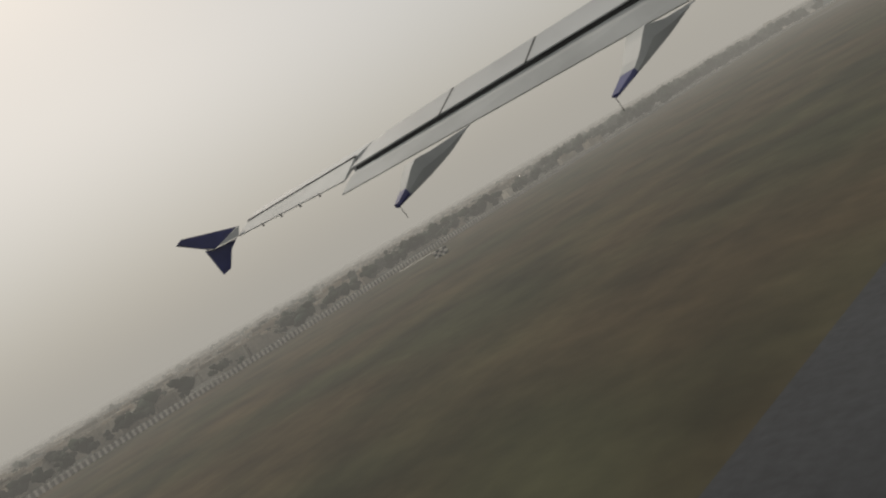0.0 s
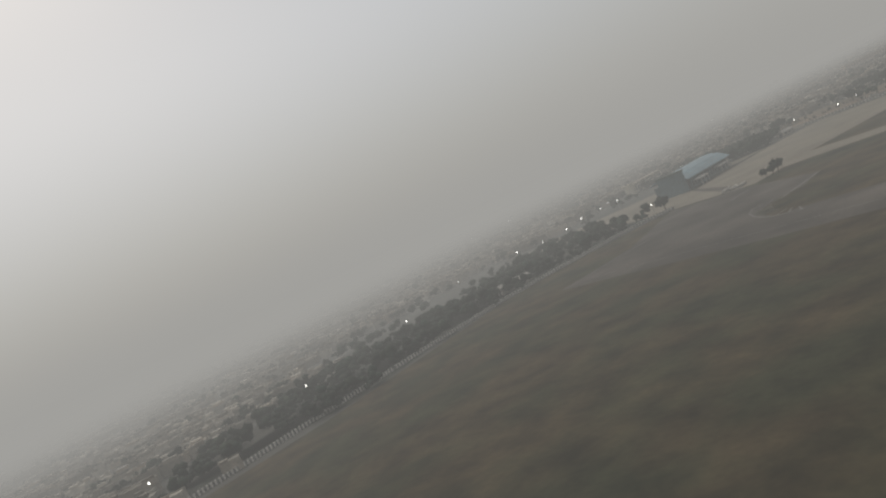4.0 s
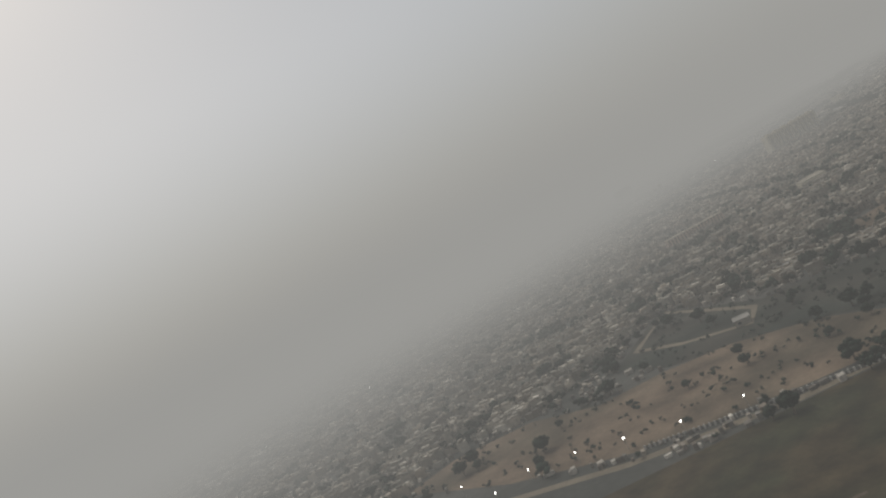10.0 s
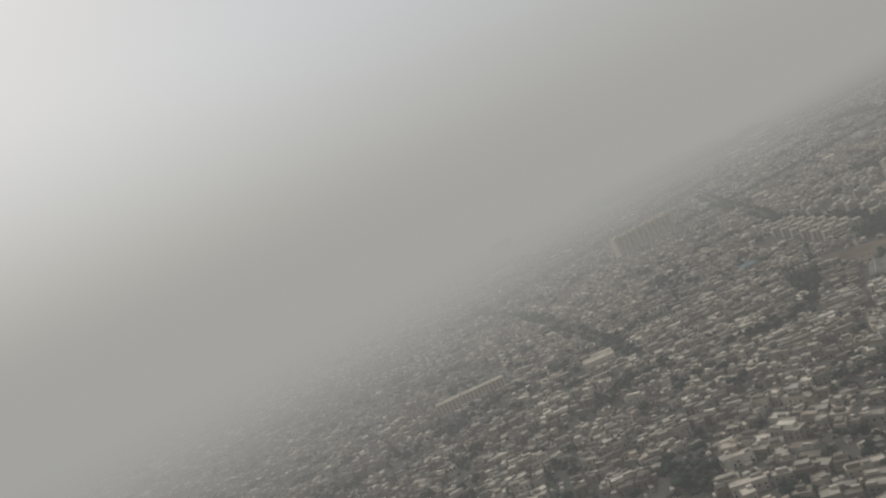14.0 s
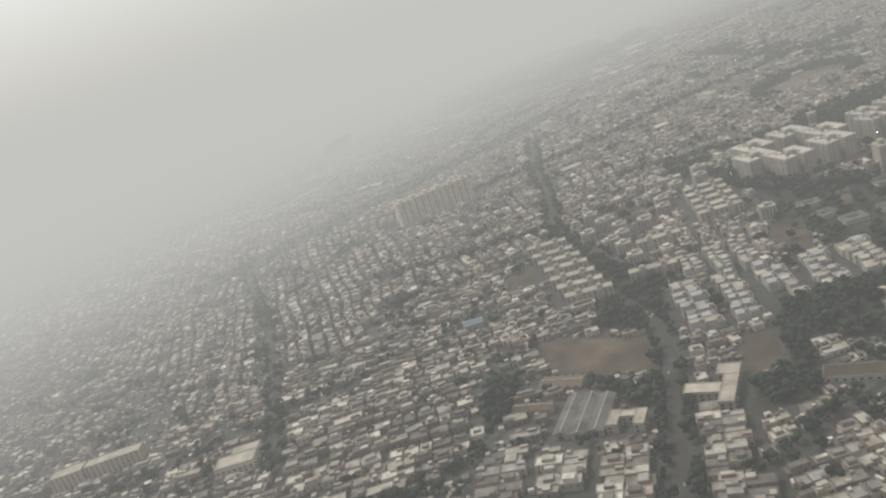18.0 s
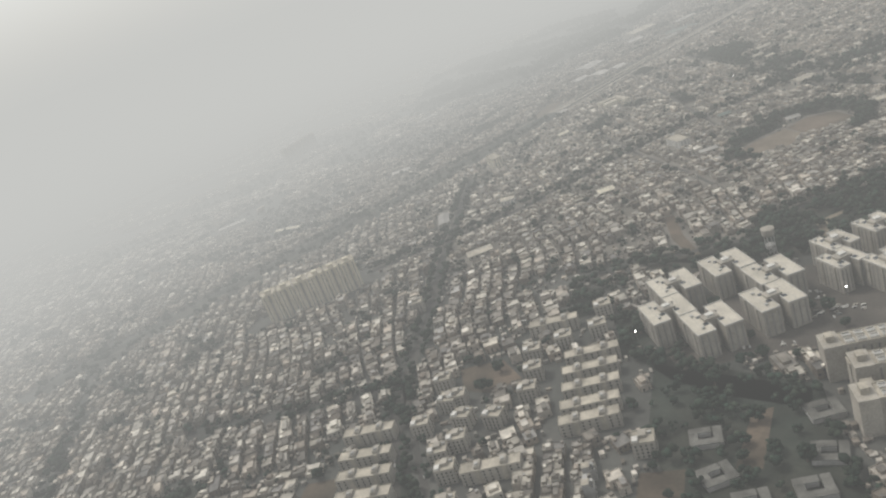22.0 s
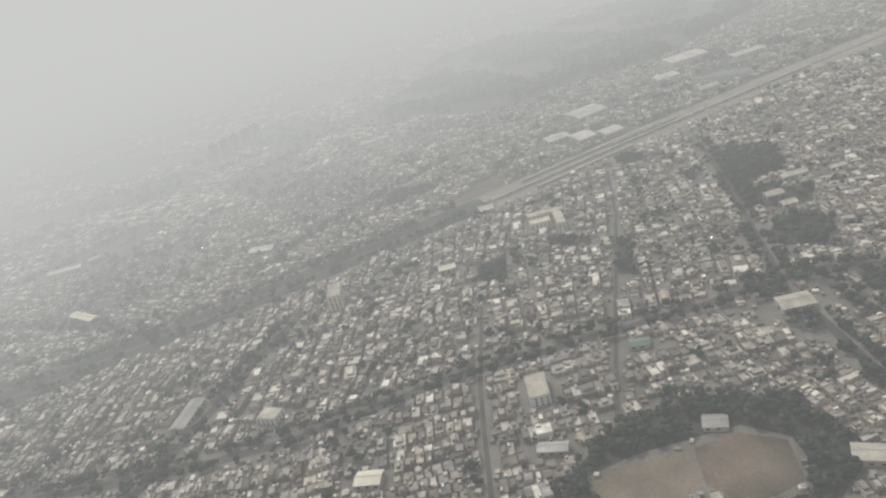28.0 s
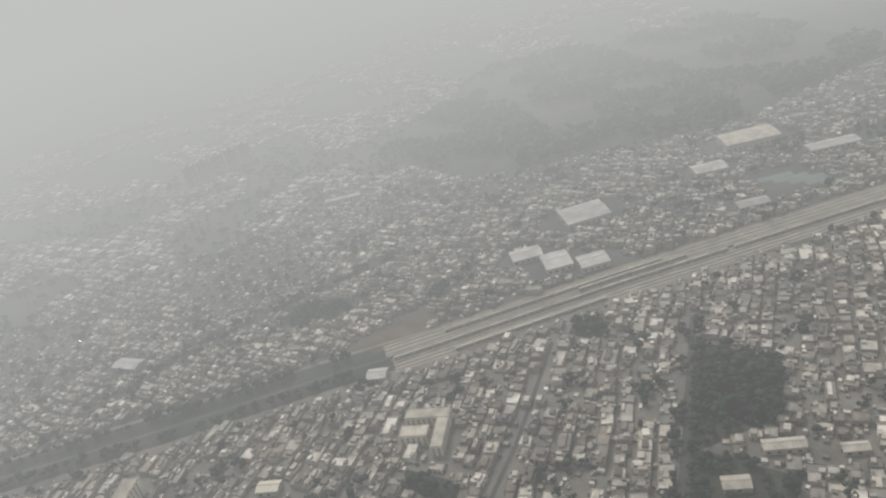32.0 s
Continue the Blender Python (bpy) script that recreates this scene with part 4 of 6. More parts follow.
# ---- airport terminal ----
def terminal(x, y, angle):
    t = thing("terminal_building", x, y, angle, "airport terminal with a long curved pale blue roof and glazed front", "terminal")
    length, w = 96, 46
    boxes("hall", [(-length / 2, -w / 2 + 6, 0, length / 2, w / 2 - 2, 8.2)], M["teal"], t)
    bm = bmesh.new()
    prof = [(-w / 2, 7.2), (-w / 2 + 4, 8.6), (-w / 4, 11.2), (0, 12.8), (w / 4, 12.6), (w / 2, 10.2)]
    n = 25
    top = [[bm.verts.new((-length / 2 - 3 + (length + 6) * i / (n - 1), v, z)) for v, z in prof] for i in range(n)]
    low = [[bm.verts.new((-length / 2 - 3 + (length + 6) * i / (n - 1), v, z - 0.6)) for v, z in prof] for i in range(n)]
    for i in range(n - 1):
        for j in range(len(prof) - 1):
            bm.faces.new((top[i][j], top[i + 1][j], top[i + 1][j + 1], top[i][j + 1]))
            bm.faces.new((low[i][j], low[i][j + 1], low[i + 1][j + 1], low[i + 1][j]))
    for side in (0, n - 1):
        for j in range(len(prof) - 1):
            bm.faces.new((top[side][j], top[side][j + 1], low[side][j + 1], low[side][j]))
    for j in (0, len(prof) - 1):
        for i in range(n - 1):
            bm.faces.new((top[i][j], low[i][j], low[i + 1][j], top[i + 1][j]))
    roof = part("roof", bm, M["blue"], t, "curved pale blue sheet roof")
    for i in range(24):
        u = -length / 2 + 2 + i * 4
        boxes("roof_seam", [(u - 0.12, -w / 2 + 4, 8.7, u + 0.12, -w / 2 + 4.4, 9.3)], M["white"], roof)
    for i in range(16):
        u = -length / 2 + 3 + i * 6
        boxes("column", [(u - 0.35, -w / 2 + 0.6, 0, u + 0.35, -w / 2 + 1.3, 7.3)], M["teal"], t)
        window(t, u + 3, -w / 2 + 5.9, 0.8, 5.0, 6.2, 0, 0.3, "glass_panel", "blue" if i % 5 == 2 else "dark")
    boxes("end_tower", [(-length / 2 - 9, -w / 2 + 2, 0, -length / 2 - 3.2, w / 2 - 14, 13)], M["teal"], t)
    boxes("end_frame", [(-length / 2 - 10, -w / 2 + 1, 13, -length / 2 - 3, w / 2 - 13, 14)], M["court"], t)
    boxes("canopy", [(-length / 2 + 6, -w / 2 - 9, 4.2, -length / 2 + 26, -w / 2 - 0.5, 4.8), (10, -w / 2 - 7, 4.2, 34, -w / 2 - 0.5, 4.8)], M["grey"], t)
    for u in (-40, -32, -24, 12, 22, 32):
        boxes("canopy_post", [(u - 0.2, -w / 2 - 8.2 if u < 0 else -w / 2 - 6.2, 0, u + 0.2, -w / 2 - 7.8 if u < 0 else -w / 2 - 5.8, 4.2)], M["white"], t)
    boxes("annex", [(length / 2 + 3.2, -12, 0, length / 2 + 18, 8, 6)], M["pale"], t)
    return t


term = terminal(-437, 1093, 88)
term.scale = (0.88, 1, 1.65)
block([(-500, 1020), (-400, 1020), (-390, 1170), (-480, 1190)])


def school(x, y, angle, length=76, floors=4):
    t = thing("yellow_building", x, y, angle, "long yellow four-storey building with rows of dark openings", "building")
    h = floors * 3.4 + 0.5
    a = length / 2
    body = boxes("body", [(-a, -7, 0, a, 7, h)], M["cream"], t)
    boxes("roof_slab", [(-a - 0.8, -7.8, h, a + 0.8, 7.8, h + 0.5)], M["slab"], t)
    for k in range(int(length / 6)):
        u = -a + 3.5 + k * 6
        for f in range(floors):
            window(t, u, -7, 0.9 + f * 3.4, 3.4, 2.0, 0)
            window(t, u, 7, 0.9 + f * 3.4, 3.4, 2.0, 0)
    for f in range(1, floors):
        boxes("floor_band", [(-a - 0.3, -7.5, f * 3.4 - 0.2, a + 0.3, -7.02, f * 3.4 + 0.3)], M["white"], t)
    boxes("stair_tower", [(-a - 6, -6, 0, -a - 0.02, 6, h + 2.5)], M["cream"], t)
    return t


school(-610, 1262, 92)
FREE[near([(-609, 1215), (-611, 1310)], 28)] = False


def shed(x, y, angle, w, d, h=8, mat="tin", label="long shed with a low pitched sheet roof"):
    t = thing("shed", x, y, angle, label, "shed")
    boxes("wall", [(-w / 2, -d / 2, 0, w / 2, d / 2, h)], M["pale"], t)
    bm = bmesh.new()
    e, r = 0.6, 2.2
    pts = [(-d / 2 - e, h), (0, h + r), (d / 2 + e, h), (d / 2 + e, h - 0.3), (0, h + r - 0.3), (-d / 2 - e, h - 0.3)]
    ends = [[bm.verts.new((sx * (w / 2 + e), v, z)) for v, z in pts] for sx in (-1, 1)]
    for i in range(6):
        j = (i + 1) % 6
        bm.faces.new((ends[0][i], ends[1][i], ends[1][j], ends[0][j]))
    bm.faces.new(ends[0][::-1])
    bm.faces.new(ends[1])
    bmesh.ops.recalc_face_normals(bm, faces=bm.faces)
    roof = part("roof", bm, M[mat], t)
    for k in range(max(2, int(w / 8))):
        u = -w / 2 + 4 + k * 8
        if u < w / 2 - 2:
            window(t, u, -d / 2, 2, 3, 2, 0)
            window(t, u, d / 2, 2, 3, 2, 0)
    boxes("door", [(-w / 2 - 0.15, -2.2, 0, -w / 2 + 0.1, 2.2, 4.2)], M["dark"], t)
    boxes("ridge_cap", [(-w / 2, -0.4, h + r - 0.1, w / 2, 0.4, h + r + 0.25)], M["grey"], roof)
    d2 = (w / 2 * math.cos(radians(angle)), w / 2 * math.sin(radians(angle)))
    FREE[near([(x - d2[0], y - d2[1]), (x + d2[0], y + d2[1])], d + 6)] = False
    BUILT[near([(x - d2[0], y - d2[1]), (x + d2[0], y + d2[1])], d + 6)] = True
    return t


for row in ((-885, 3942, 78, 62, 50, 9, "tin"), (-845, 3828, 75, 40, 28, 7, "tin"), (-800, 3848, 75, 34, 40, 8, "tin"), (-768, 3882, 75, 36, 30, 8, "tin"),
            (-905, 4245, 70, 80, 46, 12, "slab"), (-868, 4142, 70, 46, 30, 8, "tin"), (-745, 4110, 70, 40, 20, 6, "tin"), (-800, 4300, 70, 70, 24, 7, "tin"),
            (-232, 3574, 55, 32, 24, 7, "slab"), (-185, 3388, 40, 20, 16, 5, "tin"), (-370, 3153, 45, 24, 18, 6, "cream"), (-269, 3282, 42, 26, 12, 6, "tin"),
            (-75, 3424, 35, 26, 18, 7, "slab"), (-630, 3068, 133, 52, 18, 6, "tin"), (-313, 3440, 45, 20, 14, 5, "court"), (-464, 2962, 50, 36, 20, 6, "slab"), (-390, 3775, 60, 22, 14, 6, "slab"), (-361, 3762, 60, 18, 12, 5, "slab"), (-400, 3833, 60, 34, 12, 7, "slab"), (-366, 3874, 60, 20, 10, 6, "slab"), (-250, 1531, 30, 14, 10, 6, "tin"), (-461, 807, 70, 30, 12, 6, "tin"),
            (-85, 3930, 40, 50, 30, 9, "tin"), (-978, 3311, 45, 40, 20, 6, "tin"), (-395, 1240, 80, 20, 9, 5, "tin"),
            (-285, 2390, 40, 22, 16, 8, "teal"), (-82, 2240.5, 104, 58, 13, 5, "ash"), (-68.5, 2244, 104, 60, 13, 5, "ash"), (-55, 2247.5, 104, 54, 13, 5, "ash"), (-120, 2246, 14, 36, 13, 5, "clay"), (-116, 2290, 12, 40, 20, 3, "sand"), (-730, 3577, 60, 22, 18, 7, "tin"),
            (-631, 3431, 60, 22, 14, 7, "cream"), (-1290, 3060, 60, 60, 18, 9, "tin"), (-1040, 3040, 20, 60, 14, 8, "cream"), (-1250, 3690, 70, 60, 12, 8, "tin")):
    shed(*row)


def wing_building(x, y, angle, wings, h, label, mat="cream"):
    t = thing("institute_building", x, y, angle, label, "building")
    for x0, y0, x1, y1 in wings:
        w = boxes("wing", [(x0, y0, 0, x1, y1, h)], M[mat], t)
        boxes("parapet", rim(x0, y0, x1, y1, h), M["slab"], w)
        boxes("roof", [(x0 + .4, y0 + .4, h, x1 - .4, y1 - .4, h + 0.2)], M["clay" if mat == "grey" else "slab"], w)
        for f in range(int(h / 3.4)):
            for k in range(int((x1 - x0) / 5.5)):
                for e in (y0, y1):
                    window(w, x0 + 3 + k * 5.5, e, 1 + f * 3.4, 2.0, 1.7, 0)
            for k in range(int((y1 - y0) / 5.5)):
                for e in (x0, x1):
                    window(w, e, y0 + 3 + k * 5.5, 1 + f * 3.4, 2.0, 1.7, 1)
    ca, sa = math.cos(radians(angle)), math.sin(radians(angle))
    U, V = (GX - x) * ca + (GY - y) * sa, (GY - y) * ca - (GX - x) * sa
    for x0, y0, x1, y1 in wings:
        m = (U > x0 - 5) & (U < x1 + 5) & (V > y0 - 5) & (V < y1 + 5)
        FREE[m] = False
        BUILT[m] = True
    return t


wing_building(-608, 3588, 57, [(-24, 12, 22, 26), (10, -30, 22, 11.98), (-24, -14, 4, 2)], 12, "cream L-shaped institute building with a white roof edge")
wing_building(-566, 2070, 43, [(-52, -10, -16, 9), (-14, -9, 48, 8)], 17, "long rose-beige apartment block with rows of dark windows", "rose")
wing_building(-386, 2121, 38, [(-20, -17, 20, 4), (-8, 4.02, 20, 18)], 10, "broad tan flat-roofed building among low houses", "cream")
wing_building(-700, 3300, 150, [(-20, -9, 18, 9)], 21, "cream apartment house of seven storeys near the railway", "cream")
wing_building(-340, 3327, 147, [(-19, -11, 19, 9)], 11, "white-roofed three-storey building in a crowded row", "white")
wing_building(-542, 3132, 35, [(-12, -10, 12, 9)], 8, "square white-roofed hall among low houses", "white")
wing_building(26, 2292, 12, [(-4, 14, 14, 30), (2, -26, 14, 13.98), (-26, -12, 1.98, 2)], 8, "white-roofed hospital building with low side wings", "pale")
wing_building(-29, 2240, 14, [(-15, -11, -6, 10), (6, -11, 15, 10), (-5.98, 0, 5.98, 9)], 8, "white U-shaped school building beside grey workshop roofs", "pale")
wing_building(160, 2330, 12, [(-9, -34, 5, 34)], 8, "long pale building with a cluttered roof", "pale")
wing_building(118, 2326, 12, [(-24, -9, 22, 9)], 4, "low brick building with open rooms", "grey")


def water_tower(x, y, h=24):
    t = thing("water_tower", x, y, 0, "grey concrete water tower with a round tank on pillars", "water tower", "water towers")
    bm = bmesh.new()
    tube(bm, 0, 0, h - 8, h - 6, 5, 6.6, 24)
    tube(bm, 0, 0, h - 6, h, 6.6, 6.6, 24)
    tube(bm, 0, 0, h, h + 1.4, 6.9, 1.5, 24)
    part("tank", bm, M["pale"], t)
    for k in range(8):
        bm = bmesh.new()
        a = k * math.tau / 8
        tube(bm, 5 * math.cos(a), 5 * math.sin(a), 0, h - 6.6, 0.6, 0.5, 8)
        part("pillar", bm, M["grey"], t)
    for z in (6, 12):
        bm = bmesh.new()
        tube(bm, 0, 0, z, z + 0.6, 5.4, 5.4, 16)
        part("brace_ring", bm, M["grey"], t)
    FREE[(GX - x) ** 2 + (GY - y) ** 2 < 14 ** 2] = False


water_tower(-59, 2973, 31)
water_tower(-1213, 3100, 30)
water_tower(-1240, 3110, 22)

# ---- railway ----
def along(line, s):
    """The place and heading s metres along a line of points."""
    for (x1, y1), (x2, y2) in zip(line, line[1:]):
        d = math.hypot(x2 - x1, y2 - y1)
        if s <= d:
            return x1 + (x2 - x1) * s / d, y1 + (y2 - y1) * s / d, math.degrees(math.atan2(y2 - y1, x2 - x1))
        s -= d
    return None


YARD = [(-756, 3600), (-745, 3665), (-711, 3880), (-650, 4200), (-540, 4700)]
for off, w in ((-17, 25), (16, 28)):
    strip("yard_bed", [(x + off, y) for x, y in YARD], w, 0.10, M["ballast"], "broad pale ballast bed of the railway yard", "railway")
for off in (-25, -17, -9, 5, 12, 19, 26):
    strip("railway_track", [(x + off, y) for x, y in YARD], 2.7, 0.16, M["asphalt"], "dark sleepered railway track in pale ballast", "railway")
    for r in (-0.8, 0.8):
        strip("rail", [(x + off + r, y) for x, y in YARD], 0.22, 0.3, M["grey"], "worn steel rail", "rail")
strip("railway_track", RAIL[:-3], 5, 0.13, M["asphalt"], "single dark railway track between scrub", "railway")
strip("service_road", [(x - 32, y) for x, y in RAIL[2:]], 4, 0.13, M["dust"], "pale dirt road along the railway", "road")


def coach():
    t = thing("rail_coach", 0, 0, 0, "long cream and grey railway coach standing in a train", "rail coach", "coaches of the trains")
    boxes("body", [(-11, -1.6, 1.1, 11, 1.6, 3.9)], M["pale"], t)
    bm = bmesh.new()
    prof = [(-1.65, 3.9), (-1.2, 4.35), (0, 4.5), (1.2, 4.35), (1.65, 3.9)]
    ends = [[bm.verts.new((sx * 11, v, z)) for v, z in prof] for sx in (-1, 1)]
    for j in range(4):
        bm.faces.new((ends[0][j], ends[1][j], ends[1][j + 1], ends[0][j + 1]))
    for e in ends:
        bm.faces.new(e)
    part("roof", bm, M["slab"], t)
    for e in (-1.6, 1.6):
        boxes("window_band", [(-10, e - 0.05, 2.3, 10, e + 0.05, 3.2)], M["dark"], t)
    for u in (-8, 8):
        boxes("bogie", [(u - 1.6, -1.2, 0.2, u + 1.6, 1.2, 1.1)], M["dark"], t)
    return t


unit = coach()
first = True
for off, start, count in ((-17, 85, 12), (5, 15, 18), (5, 440, 10), (26, 80, 8), (-9, 250, 6)):
    for k in range(count):
        got = along([(x + off, y) for x, y in YARD], start + k * 23.2)
        if got:
            m = spot(got[0], got[1], got[2], 0.15)
            if first:
                unit.matrix_world = m
                first = False
            else:
                copy_thing(unit, m)
GREEN = [(-815, 4171), (-796, 4233), (-716, 4229), (-748, 4139)]
block(GREEN)
for k in range(5):
    x, y = -800 + k * 17, 4165 + k * 11
    sheet("green_pond", [(x, y), (x + 12, y - 3), (x + 26, y + 42), (x + 14, y + 46)], 0.1, M["court"], "grey-green settling pond beside the railway", "pond")


# ---- airfield things ----
def wall_run(line, gap, label, tall=2.2, group="perimeter posts"):
    """A perimeter wall: panels between white-topped posts."""
    t = new("perimeter_wall")
    tagged(t, label, "wall")
    pv, pf = box_data(-0.6, -0.3, 0, 0.6, 0.3, tall + 0.6)
    post = mesh_of("post", pv, pf, [M["white"]])
    length = sum(math.dist(a, b) for a, b in zip(line, line[1:]))
    n = int(length / gap)
    for (x1, y1), (x2, y2) in zip(line, line[1:]):
        d = math.dist((x1, y1), (x2, y2))
        v, f = box_data(0, -0.1, 0, d, 0.1, tall)
        o = new("panel", mesh_of("panel", v, f, [M["strip_dark"]]))
        o.matrix_world = spot(x1, y1, math.degrees(math.atan2(y2 - y1, x2 - x1)))
        o.parent = t
    for k in range(n):
        x, y, a = along(line, k * gap)
        o = new("post", post)
        o.parent = t
        o.matrix_world = spot(x, y, a)
    return t


wall_run([(-372, -60), (-385, 180), (-405, 400), (-428, 640)], 2.8, "long grey perimeter wall with white posts")
wall_run([(-428, 640), (-434, 773), (-426, 820), (-405, 915), (-380, 950)], 3.0, "grey perimeter wall with white posts behind the turning pad")
wall_run([(-384, 1270), (-313, 1266), (-249, 1248)], 4, "grey apron wall with pale posts")
wall_run([(-234, 1318), (-160, 1346), (-90, 1380), (-55, 1418), (40, 1500)], 3.6, "pale perimeter wall with closely set posts")

ring = bmesh.new()
for r0, r1 in ((7.6, 9.6),):
    n = 40
    a = [ring.verts.new((r0 * math.cos(i * math.tau / n), r0 * math.sin(i * math.tau / n), 0.16)) for i in range(n)]
    b = [ring.verts.new((r1 * math.cos(i * math.tau / n), r1 * math.sin(i * math.tau / n), 0.16)) for i in range(n)]
    for i in range(n):
        ring.faces.new((a[i], b[i], b[(i + 1) % n], a[(i + 1) % n]))
    low = [ring.verts.new((r1 * math.cos(i * math.tau / n), r1 * math.sin(i * math.tau / n), 0.0)) for i in range(n)]
    for i in range(n):
        ring.faces.new((b[i], low[i], low[(i + 1) % n], b[(i + 1) % n]))
mark = thing("signal_circle", -121, 419, 0, "white painted ring on the airfield grass round the windsock", "marking")
part("ring", ring, M["ring_paint"], mark)
bm = bmesh.new()
tube(bm, 0, 0, 0.02, 0.12, 7.7, 7.7, 40)
part("disc", bm, M["ballast"], mark, "pale gravel disc")
sock = thing("windsock", -132, 430, 0, "red and white windsock on a thin pole", "windsock")
bm = bmesh.new()
tube(bm, 0, 0, 0, 7.5, 0.18, 0.12, 8)
part("pole", bm, M["white"], sock)
for k in range(5):
    bm = bmesh.new()
    tube(bm, 0, 0, 0, 0.9, 0.62 - k * 0.07, 0.55 - k * 0.07, 10)
    bmesh.ops.rotate(bm, cent=(0, 0, 0), matrix=Euler((0, radians(78), 0)).to_matrix(), verts=bm.verts)
    bmesh.ops.translate(bm, vec=(0.3 + k * 0.88, 0, 7.1 + k * 0.19), verts=bm.verts)
    part("band", bm, M["red"] if k % 2 == 0 else M["white"], sock)
hut = thing("marker_board", -309, 232, 40, "small black and white chequered marker hut on the grass", "hut")
for i in range(4):
    for j in range(3):
        boxes("panel", [(-6 + i * 3, -1.5, j * 2, -3 + i * 3, 1.5, j * 2 + 2)], M["dark"] if (i + j) % 2 else M["white"], hut)
hut.scale = (0.6, 0.6, 0.6)
sheet("white_slab", [(-384, 254), (-379, 252), (-372, 274), (-377, 276)], 0.12, M["paint"], "white painted slab near the airfield wall", "marking")
OUTER = [(-226, 824), (-235, 821), (-238, 814), (-234, 801), (-222, 784), (-210, 773), (-196, 766), (-179, 763)]
INNER = [(-223, 823), (-223, 820), (-222, 809), (-212, 791), (-203, 782), (-193, 776), (-187, 774)]
strip("pad_edge_line", OUTER, 0.9, 0.18, M["faded"], "faded white line round the end of the pad island", "marking")
len_o, len_i = (sum(math.dist(a, b) for a, b in zip(q, q[1:])) for q in (OUTER, INNER))
for k in range(11):
    s = (k + 0.5) / 11
    (x1, y1, _), (x2, y2, _) = along(OUTER, s * len_o), along(INNER, s * len_i)
    d = math.dist((x1, y1), (x2, y2)) / 2
    b = thing("edge_stripe", (x1 + x2) / 2, (y1 + y2) / 2, math.degrees(math.atan2(y2 - y1, x2 - x1)), "faded white painted stripe on the turning pad", "marking", "pad edge stripes")
    boxes("stripe", [(-d, -0.5, 0.10, d, 0.5, 0.17)], M["faded"], b)
for line, w in (([(-334, 749), (-230, 739), (-119, 728)], 0.5), ([(-100, 730), (-58, 723)], 0.6), ([(-93, 751), (-66, 750)], 0.5), ([(-343, 756), (-332, 832)], 0.6), ([(-114, 741), (-64, 742)], 0.5), ([(-286, 911), (-289, 882)], 1.2), ([(-221, 822), (-218, 881)], 1.6), ([(-141, 776), (-96, 855)], 0.8), ([(-75, 330), (-66, 367), (-61, 400), (-50, 450)], 0.35)):
    strip("pad_line", line, w, 0.19, M["faded"], "faded thin painted line on the airfield", "marking")
# a strip across the apron, darker than the concrete, in the asphalt's colour
sheet("oil_stain", [(-420, 1046), (-408, 1040), (-318, 955), (-330, 950)], 0.14, M["asphalt"], "dark strip across the apron", "stain")
for k in range(9):
    cart = thing("baggage_cart", -322 + (k % 3) * 7, 938 + (k // 3) * 5, 20 * k, "small white airport ground cart", "cart", "ground carts")
    boxes("bed", [(-1.8, -0.9, 0.6, 1.8, 0.9, 1.0)], M["grey"], cart)
    boxes("canopy", [(-1.8, -0.9, 2.2, 1.8, 0.9, 2.4)], M["white"], cart)
    for u in (-1.6, 1.6):
        boxes("post", [(u - 0.08, -0.85, 1.0, u + 0.08, -0.7, 2.2), (u - 0.08, 0.7, 1.0, u + 0.08, 0.85, 2.2)], M["grey"], cart)
    for u in (-1.2, 1.2):
        for v in (-0.9, 0.9):
            boxes("wheel", [(u - 0.3, v - 0.12, 0, u + 0.3, v + 0.12, 0.6)], M["dark"], cart)

glow = bpy.data.materials.new("lamp_glow")
glow.use_nodes = True
gb = glow.node_tree.nodes["Principled BSDF"]
gb.inputs["Emission Color"].default_value, gb.inputs["Emission Strength"].default_value = (1.0, 0.98, 0.93, 1), 14
M["glow"] = glow


def lamp(x, y, h=9, size=0.5):
    t = thing("flood_lamp", x, y, 0, "tall grey mast with a lit white flood lamp", "street lamp", "flood lamps")
    bm = bmesh.new()
    tube(bm, 0, 0, 0, h, 0.22, 0.12, 8)
    part("mast", bm, M["grey"], t)
    bm = bmesh.new()
    tube(bm, 0, 0, h - 0.4, h + size, size * 0.6, size, 10)
    part("lamp_head", bm, M["glow"], t, "lit white lamp head")
    boxes("bracket", [(-size, -0.1, h - 0.5, size, 0.1, h - 0.3)], M["grey"], t)
    return t


lit = lamp(-240, 1243)
for x, y in ((-613, 981), (-578, 990), (-575, 1032), (-600, 1095), (-589, 1123), (-571, 1135), (-604, 1160), (-541, 1250), (-438, 1225), (-403, 1291), (-342, 1271), (-331, 1300), (-251, 1322), (-292, 1314), (-207, 1331), (-168, 1351),
             (-1215, 1800), (-1278, 1675), (-1356, 1616), (-409, 963), (-700, 1300), (-520, 620), (-490, 480), (-560, 760), (-640, 905), (-470, 350), (-10, 2870), (30, 2935), (-125, 2800), (36, 2900), (-900, 2600), (-1150, 2480), (-380, 3640), (-1090, 3250)):
    copy_thing(lit, spot(x, y))


